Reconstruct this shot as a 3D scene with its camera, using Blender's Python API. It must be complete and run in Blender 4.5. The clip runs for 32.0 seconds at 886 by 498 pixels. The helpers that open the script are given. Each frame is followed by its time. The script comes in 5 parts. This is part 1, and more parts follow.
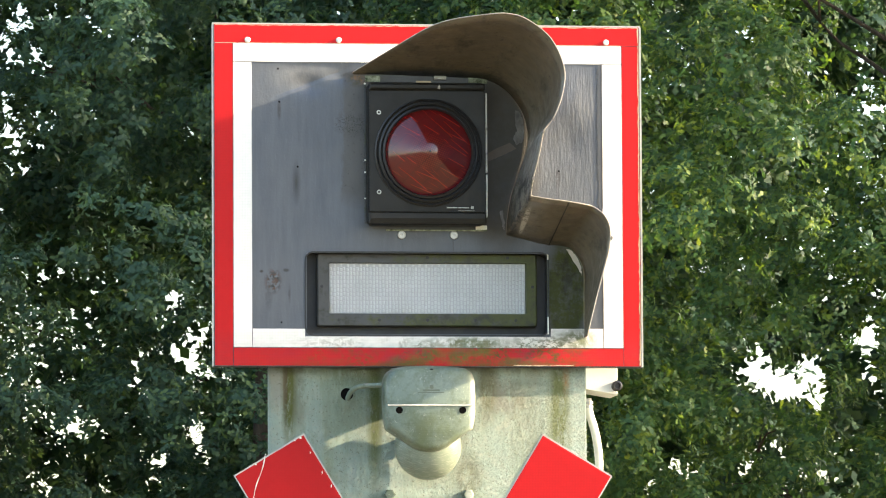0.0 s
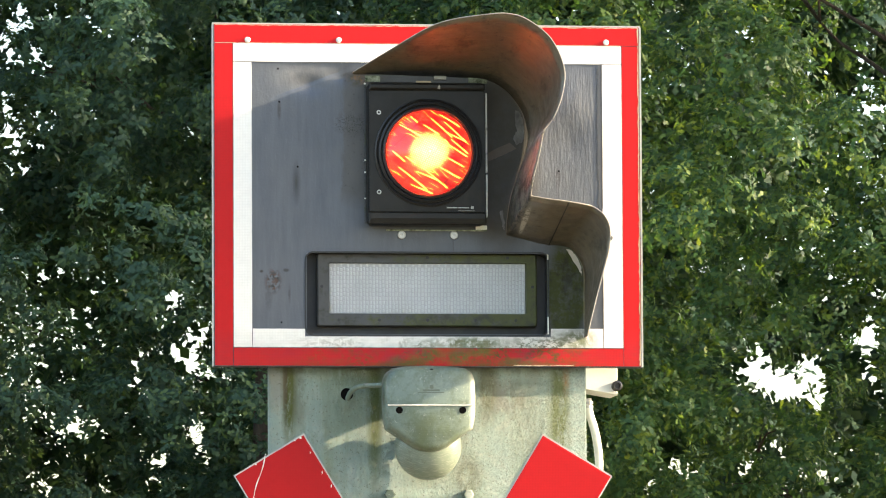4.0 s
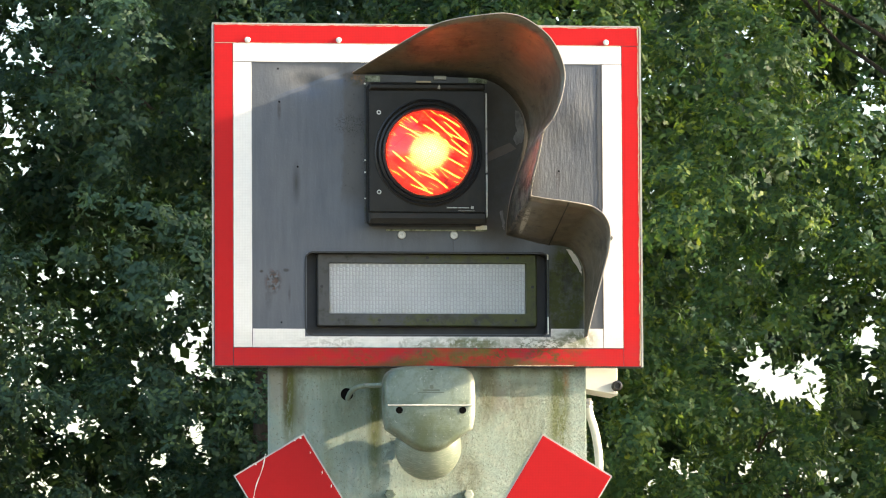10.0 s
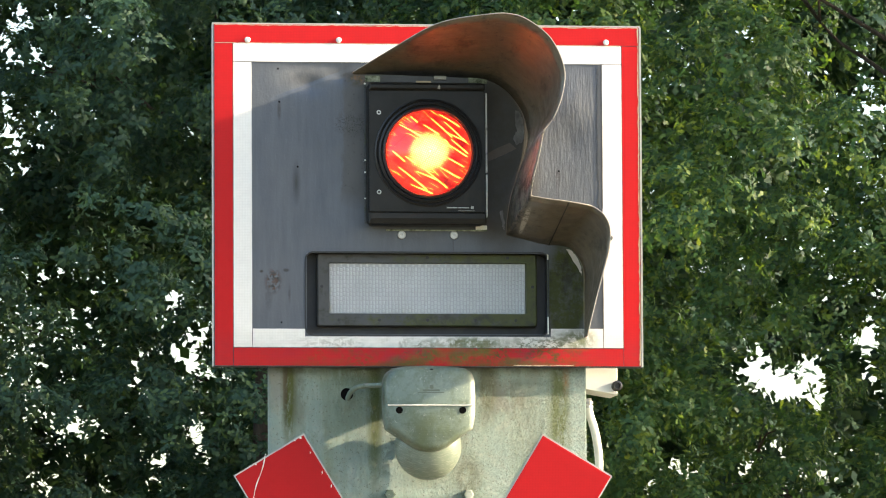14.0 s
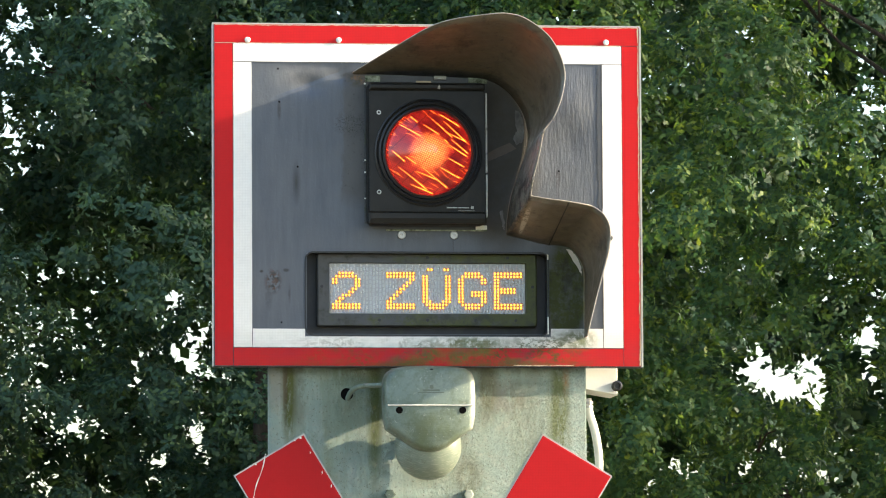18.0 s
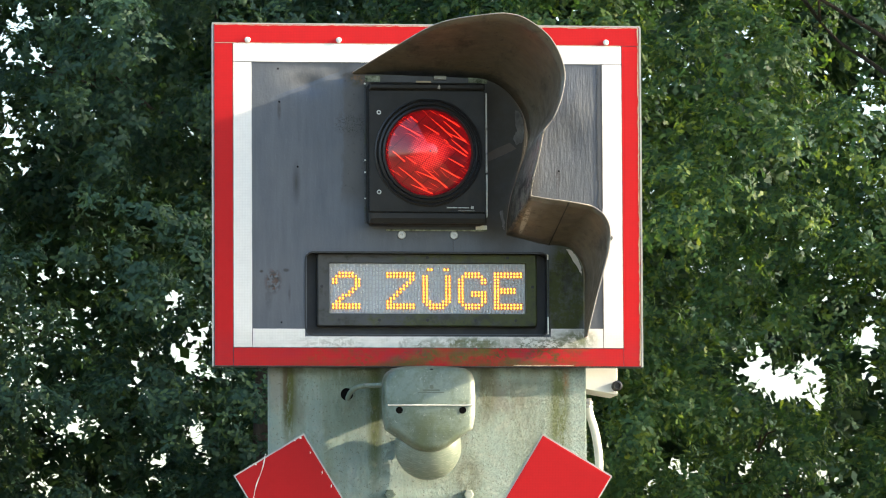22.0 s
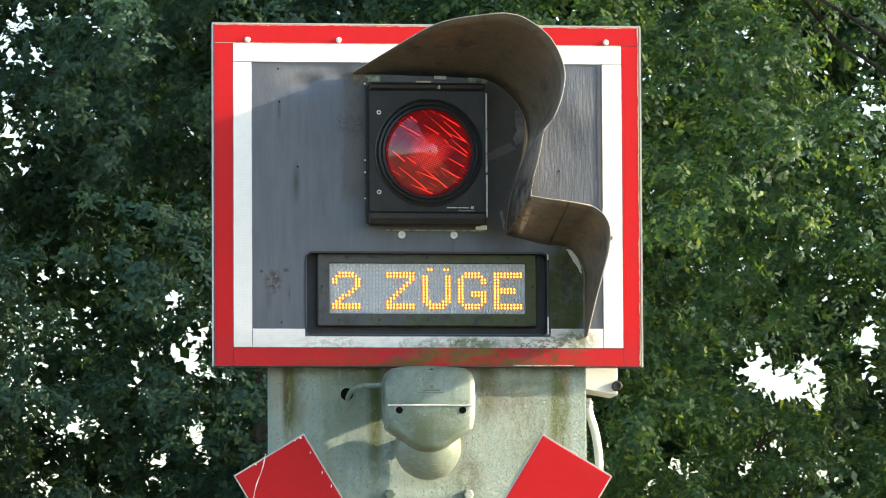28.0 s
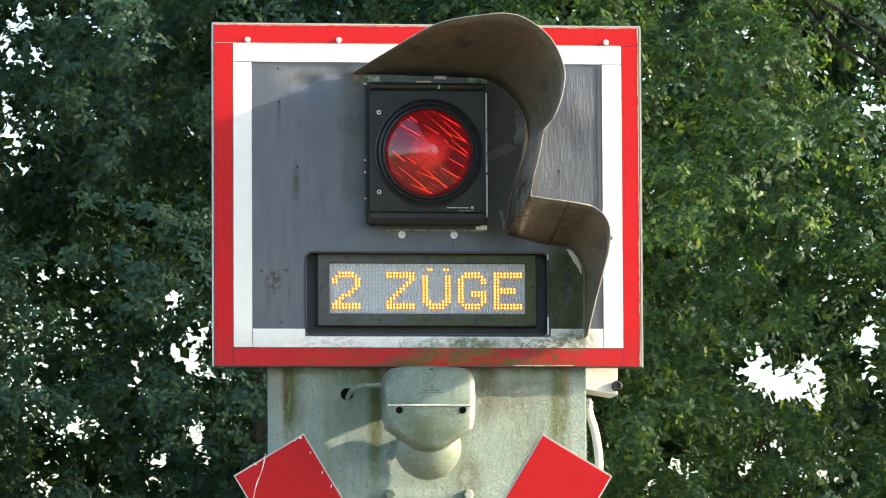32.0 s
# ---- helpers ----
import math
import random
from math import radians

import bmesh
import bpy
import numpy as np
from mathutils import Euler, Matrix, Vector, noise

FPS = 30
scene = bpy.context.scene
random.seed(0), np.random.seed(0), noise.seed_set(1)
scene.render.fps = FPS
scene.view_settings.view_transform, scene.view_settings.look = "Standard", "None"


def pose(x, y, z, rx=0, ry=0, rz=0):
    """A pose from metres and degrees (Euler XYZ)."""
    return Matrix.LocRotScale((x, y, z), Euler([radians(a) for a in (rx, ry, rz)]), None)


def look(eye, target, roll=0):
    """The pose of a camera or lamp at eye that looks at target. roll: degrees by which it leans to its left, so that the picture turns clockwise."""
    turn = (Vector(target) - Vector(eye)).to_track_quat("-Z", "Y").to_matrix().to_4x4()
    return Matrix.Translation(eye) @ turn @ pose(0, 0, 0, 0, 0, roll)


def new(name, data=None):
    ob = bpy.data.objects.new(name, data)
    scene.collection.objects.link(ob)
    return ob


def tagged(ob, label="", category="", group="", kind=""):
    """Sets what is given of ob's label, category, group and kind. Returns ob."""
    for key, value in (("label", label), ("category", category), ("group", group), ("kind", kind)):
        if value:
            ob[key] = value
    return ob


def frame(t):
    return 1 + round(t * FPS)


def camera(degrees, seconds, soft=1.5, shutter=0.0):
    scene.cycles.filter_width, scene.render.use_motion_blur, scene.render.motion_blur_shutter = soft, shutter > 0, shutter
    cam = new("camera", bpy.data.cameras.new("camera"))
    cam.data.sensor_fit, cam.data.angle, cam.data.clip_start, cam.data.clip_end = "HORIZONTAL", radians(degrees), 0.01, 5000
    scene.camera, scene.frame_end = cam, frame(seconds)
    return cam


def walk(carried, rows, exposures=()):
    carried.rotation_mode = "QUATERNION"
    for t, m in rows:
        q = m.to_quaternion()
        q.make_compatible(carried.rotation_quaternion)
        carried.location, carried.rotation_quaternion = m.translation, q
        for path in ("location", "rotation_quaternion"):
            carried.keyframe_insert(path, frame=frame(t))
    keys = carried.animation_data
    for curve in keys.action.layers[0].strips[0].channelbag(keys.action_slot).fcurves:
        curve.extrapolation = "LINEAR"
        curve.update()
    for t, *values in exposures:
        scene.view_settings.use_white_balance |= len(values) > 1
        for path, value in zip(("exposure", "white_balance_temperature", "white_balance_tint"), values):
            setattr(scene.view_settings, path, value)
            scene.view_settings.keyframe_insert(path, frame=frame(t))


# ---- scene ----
cam = camera(8.4, 32.0, soft=1.0)
EYE = look((-1.666, -14.747, 1.660), (0.0371, 0.0, 2.9681), -0.3)
walk(cam, [(0, EYE), (32, EYE)], [(0, 2.26, 7000, 11), (6, 2.05, 7000, 11), (13, 1.93, 6850, 10), (19, 1.81, 6550, 9), (25, 1.83, 6450, 8), (32, 1.93, 6450, 8)])
cam.data.dof.use_dof, cam.data.dof.focus_distance, cam.data.dof.aperture_fstop = True, 14.8, 60.0

# ---- light: low evening sun from the side, open sky ----
SUN_DIR = Vector((0.920, -0.160, 0.355)).normalized()
world = bpy.data.worlds.new("sky")
scene.world = world
world.use_nodes = True
wn, wl = world.node_tree.nodes, world.node_tree.links
sky = wn.new("ShaderNodeTexSky")
sky.sky_type, sky.sun_disc = "NISHITA", False
sky.sun_elevation = math.asin(SUN_DIR.z)
sky.sun_rotation = math.atan2(SUN_DIR.x, SUN_DIR.y)
sky.dust_density = 2.0
wl.new(sky.outputs[0], wn["Background"].inputs[0])
wn["Background"].inputs[1].default_value = 0.15
sun_data = bpy.data.lights.new("sun", "SUN")
sun_data.energy, sun_data.angle, sun_data.color = 3.2, radians(0.6), (1.0, 0.84, 0.60)
sun = new("sun", sun_data)
sun.matrix_world = look(SUN_DIR * 60, (0, 0, 0))


# ---- material helpers ----
class Nodes:
    """A material under construction, with a few shorthand nodes."""

    def __init__(self, name, rough=0.5, metal=0.0, spec=0.5):
        self.mat = bpy.data.materials.new(name)
        self.mat.use_nodes = True
        self.n, self.l = self.mat.node_tree.nodes, self.mat.node_tree.links
        self.b = self.n["Principled BSDF"]
        self.out = self.n["Material Output"]
        self.b.inputs["Roughness"].default_value = rough
        self.b.inputs["Metallic"].default_value = metal
        self.b.inputs["Specular IOR Level"].default_value = spec
        self.pos = self.n.new("ShaderNodeNewGeometry").outputs["Position"]

    def put(self, value, socket):
        if isinstance(value, (int, float)):
            socket.default_value = value
        elif isinstance(value, tuple):
            socket.default_value = (*value, 1.0) if len(socket.default_value) == 4 and len(value) == 3 else value
        else:
            self.l.new(value, socket)

    def noise(self, scale, detail=4, rough=0.6, stretch=(1, 1, 1), turn=0.0, coord=None, out="Fac", distort=0.0):
        m = self.n.new("ShaderNodeMapping")
        self.l.new(coord or self.pos, m.inputs[0])
        m.vector_type = "TEXTURE" if turn else "POINT"
        m.inputs["Rotation"].default_value = (0, turn, 0)
        m.inputs["Scale"].default_value = stretch
        t = self.n.new("ShaderNodeTexNoise")
        t.inputs["Scale"].default_value, t.inputs["Detail"].default_value = scale, detail
        t.inputs["Roughness"].default_value, t.inputs["Distortion"].default_value = rough, distort
        self.l.new(m.outputs[0], t.inputs["Vector"])
        return t.outputs[out]

    def ramp(self, value, *stops):
        r = self.n.new("ShaderNodeValToRGB")
        e = r.color_ramp.elements
        while len(e) < len(stops):
            e.new(0.5)
        for item, (p, c) in zip(e, stops):
            item.position = p
            item.color = (c, c, c, 1) if isinstance(c, (int, float)) else (*c, 1)
        self.put(value, r.inputs[0])
        return r.outputs[0]

    def math(self, kind, a, b=0.0, c=0.0, clamp=False):
        m = self.n.new("ShaderNodeMath")
        m.operation, m.use_clamp = kind, clamp
        for v, s in zip((a, b, c), m.inputs):
            self.put(v, s)
        return m.outputs[0]

    def mix(self, fac, a, b, blend="MIX"):
        m = self.n.new("ShaderNodeMix")
        m.data_type, m.blend_type = "RGBA", blend
        self.put(fac, m.inputs[0]), self.put(a, m.inputs[6]), self.put(b, m.inputs[7])
        return m.outputs[2]

    def xyz(self, coord=None):
        s = self.n.new("ShaderNodeSeparateXYZ")
        self.l.new(coord or self.pos, s.inputs[0])
        return s.outputs

    def spot(self, x, z, rx, rz, soft=0.5):
        """1 at a place of the sign's face, falling to 0 outside an ellipse."""
        o = self.xyz()
        a = self.math("DIVIDE", self.math("SUBTRACT", o[0], x), rx)
        b = self.math("DIVIDE", self.math("SUBTRACT", o[2], z), rz)
        d = self.math("SQRT", self.math("ADD", self.math("MULTIPLY", a, a), self.math("MULTIPLY", b, b)))
        return self.math("DIVIDE", self.math("SUBTRACT", 1.0, d), soft, clamp=True)

    def bump(self, height, strength=0.3, distance=0.002, normal=None):
        b = self.n.new("ShaderNodeBump")
        b.inputs["Strength"].default_value, b.inputs["Distance"].default_value = strength, distance
        self.l.new(height, b.inputs["Height"])
        if normal:
            self.l.new(normal, b.inputs["Normal"])
        self.l.new(b.outputs[0], self.b.inputs["Normal"])
        return b.outputs[0]

    def color(self, value):
        self.put(value, self.b.inputs["Base Color"])
        return self.mat


MOSS = (0.050, 0.064, 0.011)
LAMP_X, LAMP_Z, LENS_R = -0.0045, 3.201, 0.1068


def m_panel():
    s = Nodes("dark_grey_panel_paint", 0.40)
    streak = s.noise(9, 5, 0.6, (6, 6, 0.7))
    blotch = s.noise(5, 3)
    c = s.mix(streak, (0.054, 0.064, 0.082), (0.105, 0.121, 0.146))
    c = s.mix(s.ramp(blotch, (0.42, 0.0), (0.7, 0.4)), c, (0.12, 0.126, 0.134))
    fine = s.noise(70, 5, 0.7, (3, 3, 0.35))
    c = s.mix(s.ramp(fine, (0.58, 0.0), (0.75, 0.22)), c, (0.20, 0.21, 0.23))
    moss = s.math("MULTIPLY", s.spot(0.343, 2.86, 0.062, 0.15, 0.3), s.ramp(s.noise(24, 7, 0.78), (0.36, 0.35), (0.52, 1.0)))
    c = s.mix(moss, c, s.mix(s.noise(30, 6, 0.7), (0.026, 0.031, 0.011), (0.070, 0.084, 0.016)))
    black = s.math("MULTIPLY", s.spot(0.343, 2.86, 0.062, 0.15, 0.3), s.ramp(s.noise(17, 6, 0.7, (1, 1, 0.7)), (0.50, 0.0), (0.60, 0.75)))
    c = s.mix(black, c, (0.022, 0.024, 0.016))
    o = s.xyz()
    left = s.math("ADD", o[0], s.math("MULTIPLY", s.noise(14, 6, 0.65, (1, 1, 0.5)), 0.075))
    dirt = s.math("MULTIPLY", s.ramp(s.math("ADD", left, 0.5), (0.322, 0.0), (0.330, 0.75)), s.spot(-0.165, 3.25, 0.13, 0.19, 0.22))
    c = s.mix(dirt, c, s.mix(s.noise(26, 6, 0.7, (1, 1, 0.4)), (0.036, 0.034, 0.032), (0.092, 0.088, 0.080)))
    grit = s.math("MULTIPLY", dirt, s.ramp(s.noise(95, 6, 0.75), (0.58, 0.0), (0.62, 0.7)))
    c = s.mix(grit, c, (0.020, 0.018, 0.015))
    stroke = s.math("MULTIPLY", s.spot(0.36, 3.24, 0.11, 0.24, 0.3), s.ramp(s.noise(120, 5, 0.7, (2, 2, 0.22)), (0.54, 0.0), (0.66, 0.28)))
    c = s.mix(stroke, c, (0.22, 0.235, 0.265))
    # shade inside the visor, right of the lamp, put into the panel colour
    visor_shade = s.math("MULTIPLY", s.spot(0.18, 3.19, 0.11, 0.27, 0.35), s.ramp(s.noise(22, 6, 0.7), (0.25, 0.75), (0.6, 1.0)))
    c = s.mix(visor_shade, c, s.mix(s.noise(9, 5), (0.038, 0.035, 0.029), (0.085, 0.079, 0.066)))
    rust = s.math("MULTIPLY", s.spot(-0.384, 2.886, 0.024, 0.036, 0.5), s.ramp(s.noise(70, 6, 0.75), (0.47, 0.0), (0.50, 1.0)))
    c = s.mix(rust, c, s.mix(s.ramp(s.noise(110, 3), (0.45, 0.0), (0.55, 1.0)), (0.020, 0.017, 0.016), (0.070, 0.036, 0.026)))
    for x, z, rx, rz, k in ((-0.413, 2.911, 0.006, 0.005, 0.9), (-0.352, 2.914, 0.010, 0.006, 0.8), (-0.344, 2.855, 0.004, 0.03, 0.5), (-0.368, 3.31, 0.006, 0.03, 0.6), (-0.468 + 0.03, 3.17, 0.004, 0.02, 0.7),
                          (0.325, 3.145, 0.008, 0.03, 0.45), (-0.395, 2.85, 0.012, 0.04, 0.3)):
        c = s.mix(s.math("MULTIPLY", s.spot(x, z, rx, rz, 0.6), s.ramp(s.noise(120, 4, 0.7), (0.35, 0.0), (0.5, k))), c, (0.028, 0.022, 0.017))
    scrawl = s.math("MULTIPLY", s.spot(-0.19, 3.275, 0.05, 0.03, 0.4), s.ramp(s.noise(55, 3, 0.6, (1, 1, 1.5), distort=2.0), (0.475, 0.0), (0.485, 1.0), (0.515, 1.0), (0.525, 0.0)))
    c = s.mix(scrawl, c, (0.018, 0.018, 0.018))
    burr = s.math("MULTIPLY", s.spot(-0.175, 3.388, 0.03, 0.022, 0.6), s.ramp(s.noise(80, 6, 0.75), (0.42, 0.3), (0.52, 0.95)))
    c = s.mix(burr, c, s.mix(s.ramp(s.noise(60, 4), (0.45, 0.0), (0.6, 1.0)), (0.05, 0.04, 0.02), (0.17, 0.085, 0.03)))
    # sky sheen on the sheet above the kink, put into the colour
    kink_sheen = s.math("MULTIPLY", s.spot(-0.31, 3.40, 0.11, 0.05, 0.8), s.ramp(s.noise(18, 4), (0.35, 0.1), (0.65, 0.55)))
    c = s.mix(kink_sheen, c, (0.22, 0.225, 0.23))
    drip = s.math("MULTIPLY", s.spot(-0.326, 3.13, 0.012, 0.06, 0.9), 0.75)
    c = s.mix(drip, c, (0.015, 0.014, 0.013))
    rough = s.ramp(s.noise(22, 5), (0.3, 0.34), (0.75, 0.55))
    s.put(s.mix(s.math("MAXIMUM", visor_shade, moss), rough, (0.85, 0.85, 0.85)), s.b.inputs["Roughness"])
    h = s.math("ADD", s.noise(160, 3), s.math("MULTIPLY", s.noise(28, 3, 0.5, (2, 2, 0.6)), 2.0))
    h = s.math("ADD", h, s.math("MULTIPLY", s.math("MULTIPLY", s.noise(95, 4, 0.6, (2, 2, 0.22)), 3.0), s.spot(0.36, 3.24, 0.13, 0.26, 0.4)))
    h = s.math("ADD", h, s.math("MULTIPLY", s.math("ADD", dirt, scrawl), 0.8))
    s.bump(h, 0.35, 0.0014)
    return s.color(c)


def m_tape(name, col, dirt_low):
    """Prismatic reflective tape: fine woven relief, dirt and green growth near the lower edge."""
    s = Nodes(name, 0.5, 0.0, 0.08)
    s.b.inputs["Coat Weight"].default_value, s.b.inputs["Coat Roughness"].default_value, s.b.inputs["Coat IOR"].default_value = 0.15, 0.3, 1.5
    c = s.mix(s.noise(14, 4), tuple(v * 0.9 for v in col), col)
    c = s.mix(s.ramp(s.noise(60, 5, 0.7), (0.45, 0.0), (0.75, 0.3)), c, tuple(x * 0.75 for x in col))
    if dirt_low:
        o = s.xyz()
        edge = s.math("MULTIPLY", s.math("SUBTRACT", 2.775, o[2]), 22, clamp=True)
        side = s.ramp(s.math("ADD", s.math("MULTIPLY", o[0], 1.1), 0.5), (0.05, 0.05), (0.45, 1.0), (0.85, 1.0), (0.97, 0.1))
        grime = s.math("MULTIPLY", edge, s.ramp(s.noise(24, 6, 0.75, (0.5, 1, 1.3)), (0.34, 0.1), (0.58, 0.5)))
        c = s.mix(grime, c, (col[0] * 0.62, col[1] * 0.62 + 0.012, col[2] * 0.60 + 0.020))
        speck = s.ramp(s.noise(120, 8, 0.8, (0.6, 1, 1)), (0.48, 0.0), (0.53, 0.95))
        patch = s.ramp(s.noise(13, 4, 0.6, (0.7, 1, 1)), (0.45, 0.04), (0.60, 1.0))
        grow = s.math("MULTIPLY", s.math("MULTIPLY", edge, side), s.math("MULTIPLY", speck, patch))
        c = s.mix(grow, c, (0.062, 0.076, 0.018))
        for x, z, rx, rz in ((0.0, 2.705, 0.05, 0.03), (0.075, 2.70, 0.05, 0.03), (-0.06, 2.69, 0.05, 0.02), (0.13, 2.715, 0.04, 0.02), (0.37, 2.745, 0.06, 0.035), (0.10, 2.735, 0.14, 0.02), (0.22, 2.688, 0.06, 0.014)):
            blotch = s.math("MULTIPLY", s.spot(x, z, rx, rz, 0.6), s.ramp(s.noise(40, 8, 0.8), (0.40, 0.0), (0.52, 0.9)))
            c = s.mix(blotch, c, s.mix(s.noise(60, 4), (0.06, 0.075, 0.015), (0.13, 0.15, 0.04)))
        bruise = s.math("MULTIPLY", s.math("MULTIPLY", edge, side), s.ramp(s.noise(18, 5, 0.7, (0.5, 1, 1)), (0.46, 0.0), (0.62, 0.35)))
        c = s.mix(bruise, c, (0.20 * col[0] + 0.04, 0.03 + col[1] * 0.35, 0.065 + col[2] * 0.3))
        low = s.math("MULTIPLY", s.math("SUBTRACT", 2.70, o[2]), 50, clamp=True)
        c = s.mix(s.math("MULTIPLY", s.math("MULTIPLY", low, side), s.ramp(s.noise(16, 6, 0.75, (0.6, 1, 1)), (0.42, 0.0), (0.56, 0.9))), c, (0.07, 0.075, 0.02))
    weave = s.n.new("ShaderNodeTexVoronoi")
    weave.inputs["Scale"].default_value, weave.inputs["Randomness"].default_value = 260, 0.1
    s.l.new(s.pos, weave.inputs["Vector"])
    c = s.mix(s.ramp(weave.outputs["Distance"], (0.3, 0.0), (0.6, 0.22)), c, tuple(v * 0.5 for v in col))
    s.bump(s.math("ADD", s.noise(90, 4), s.math("MULTIPLY", s.noise(14, 3), 2.0)), 0.14, 0.0010)
    return s.color(c)


def m_paint(name, dark, light, rough=0.5, grain=120, bump=0.2, stain=None, stain_amount=0.0, metal=0.0, spec=0.5):
    s = Nodes(name, rough, metal, spec)
    c = s.mix(s.noise(12, 5), dark, light)
    if stain:
        c = s.mix(s.ramp(s.noise(26, 6, 0.7, (1, 1, 0.6)), (0.62 - 0.25 * stain_amount, 0.0), (0.72, stain_amount)), c, stain)
    s.put(s.ramp(s.noise(30, 4), (0.3, rough * 0.85), (0.7, min(1, rough * 1.25))), s.b.inputs["Roughness"])
    s.bump(s.noise(grain, 4), bump, 0.0012)
    return s.color(c)


def m_column():
    """Weathered grey-green paint with olive algae bands, brown stains and lifting flakes."""
    s = Nodes("weathered_grey_green_paint", 0.6)
    c = s.mix(s.noise(6, 5), (0.262, 0.378, 0.342), (0.368, 0.496, 0.455))
    c = s.mix(s.ramp(s.noise(28, 8, 0.8), (0.45, 0.0), (0.62, 0.6)), c, (0.40, 0.46, 0.40))
    c = s.mix(s.ramp(s.noise(17, 8, 0.8), (0.54, 0.0), (0.68, 0.45)), c, (0.19, 0.25, 0.17))
    runs = s.ramp(s.noise(11, 6, 0.7, (1, 1, 0.14)), (0.47, 0.0), (0.66, 0.55))
    c = s.mix(runs, c, (0.19, 0.245, 0.15))
    for x, z, w, h, k, tint in ((-0.343, 2.62, 0.024, 0.18, 1.0, (0.088, 0.112, 0.018)), (-0.352, 2.64, 0.008, 0.13, 0.8, (0.07, 0.055, 0.02)), (-0.318, 2.60, 0.024, 0.12, 0.55, (0.12, 0.14, 0.07)),
                          (-0.131, 2.58, 0.024, 0.21, 1.0, (0.080, 0.116, 0.016)), (-0.19, 2.62, 0.085, 0.20, 0.50, (0.175, 0.235, 0.13)), (-0.17, 2.665, 0.09, 0.05, 0.6, (0.095, 0.115, 0.04)),
                          (-0.375, 2.64, 0.03, 0.10, 0.5, (0.24, 0.19, 0.15)), (0.328, 2.56, 0.035, 0.26, 0.95, (0.100, 0.138, 0.034)), (0.15, 2.63, 0.035, 0.12, 0.8, (0.105, 0.115, 0.045)),
                          (0.20, 2.60, 0.05, 0.06, 0.55, (0.16, 0.14, 0.10)), (0.10, 2.40, 0.05, 0.08, 0.6, (0.12, 0.13, 0.06)), (0.26, 2.58, 0.05, 0.2, 0.35, (0.15, 0.16, 0.09))):
        band = s.math("MULTIPLY", s.spot(x, z, w, h, 0.6), s.ramp(s.noise(42, 8, 0.78, (1, 1, 0.3)), (0.33, 0.12 * k), (0.50, k)))
        c = s.mix(band, c, tint)
    rust = s.math("MULTIPLY", s.spot(0.345, 2.645, 0.012, 0.045, 0.9), s.ramp(s.noise(80, 4), (0.35, 0.2), (0.55, 0.8)))
    c = s.mix(rust, c, (0.30, 0.17, 0.06))
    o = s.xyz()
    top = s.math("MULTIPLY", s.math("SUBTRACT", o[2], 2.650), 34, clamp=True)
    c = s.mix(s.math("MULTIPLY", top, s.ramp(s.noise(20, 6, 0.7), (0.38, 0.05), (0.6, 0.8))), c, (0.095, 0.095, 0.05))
    c = s.mix(s.ramp(s.noise(130, 5, 0.7), (0.58, 0.0), (0.64, 0.6)), c, (0.12, 0.13, 0.10))
    flake = s.ramp(s.noise(22, 8, 0.75, distort=1.2), (0.50, 0.0), (0.512, 1.0))
    peel = s.ramp(s.noise(34, 6, 0.7, (1, 1, 0.5), distort=2.5), (0.54, 0.0), (0.56, 1.0))
    h = s.math("ADD", s.math("MULTIPLY", s.noise(120, 8, 0.85), 1.8), s.math("ADD", s.math("MULTIPLY", flake, 0.6), s.math("MULTIPLY", peel, 0.6)))
    s.bump(h, 1.0, 0.0052)
    return s.color(c)


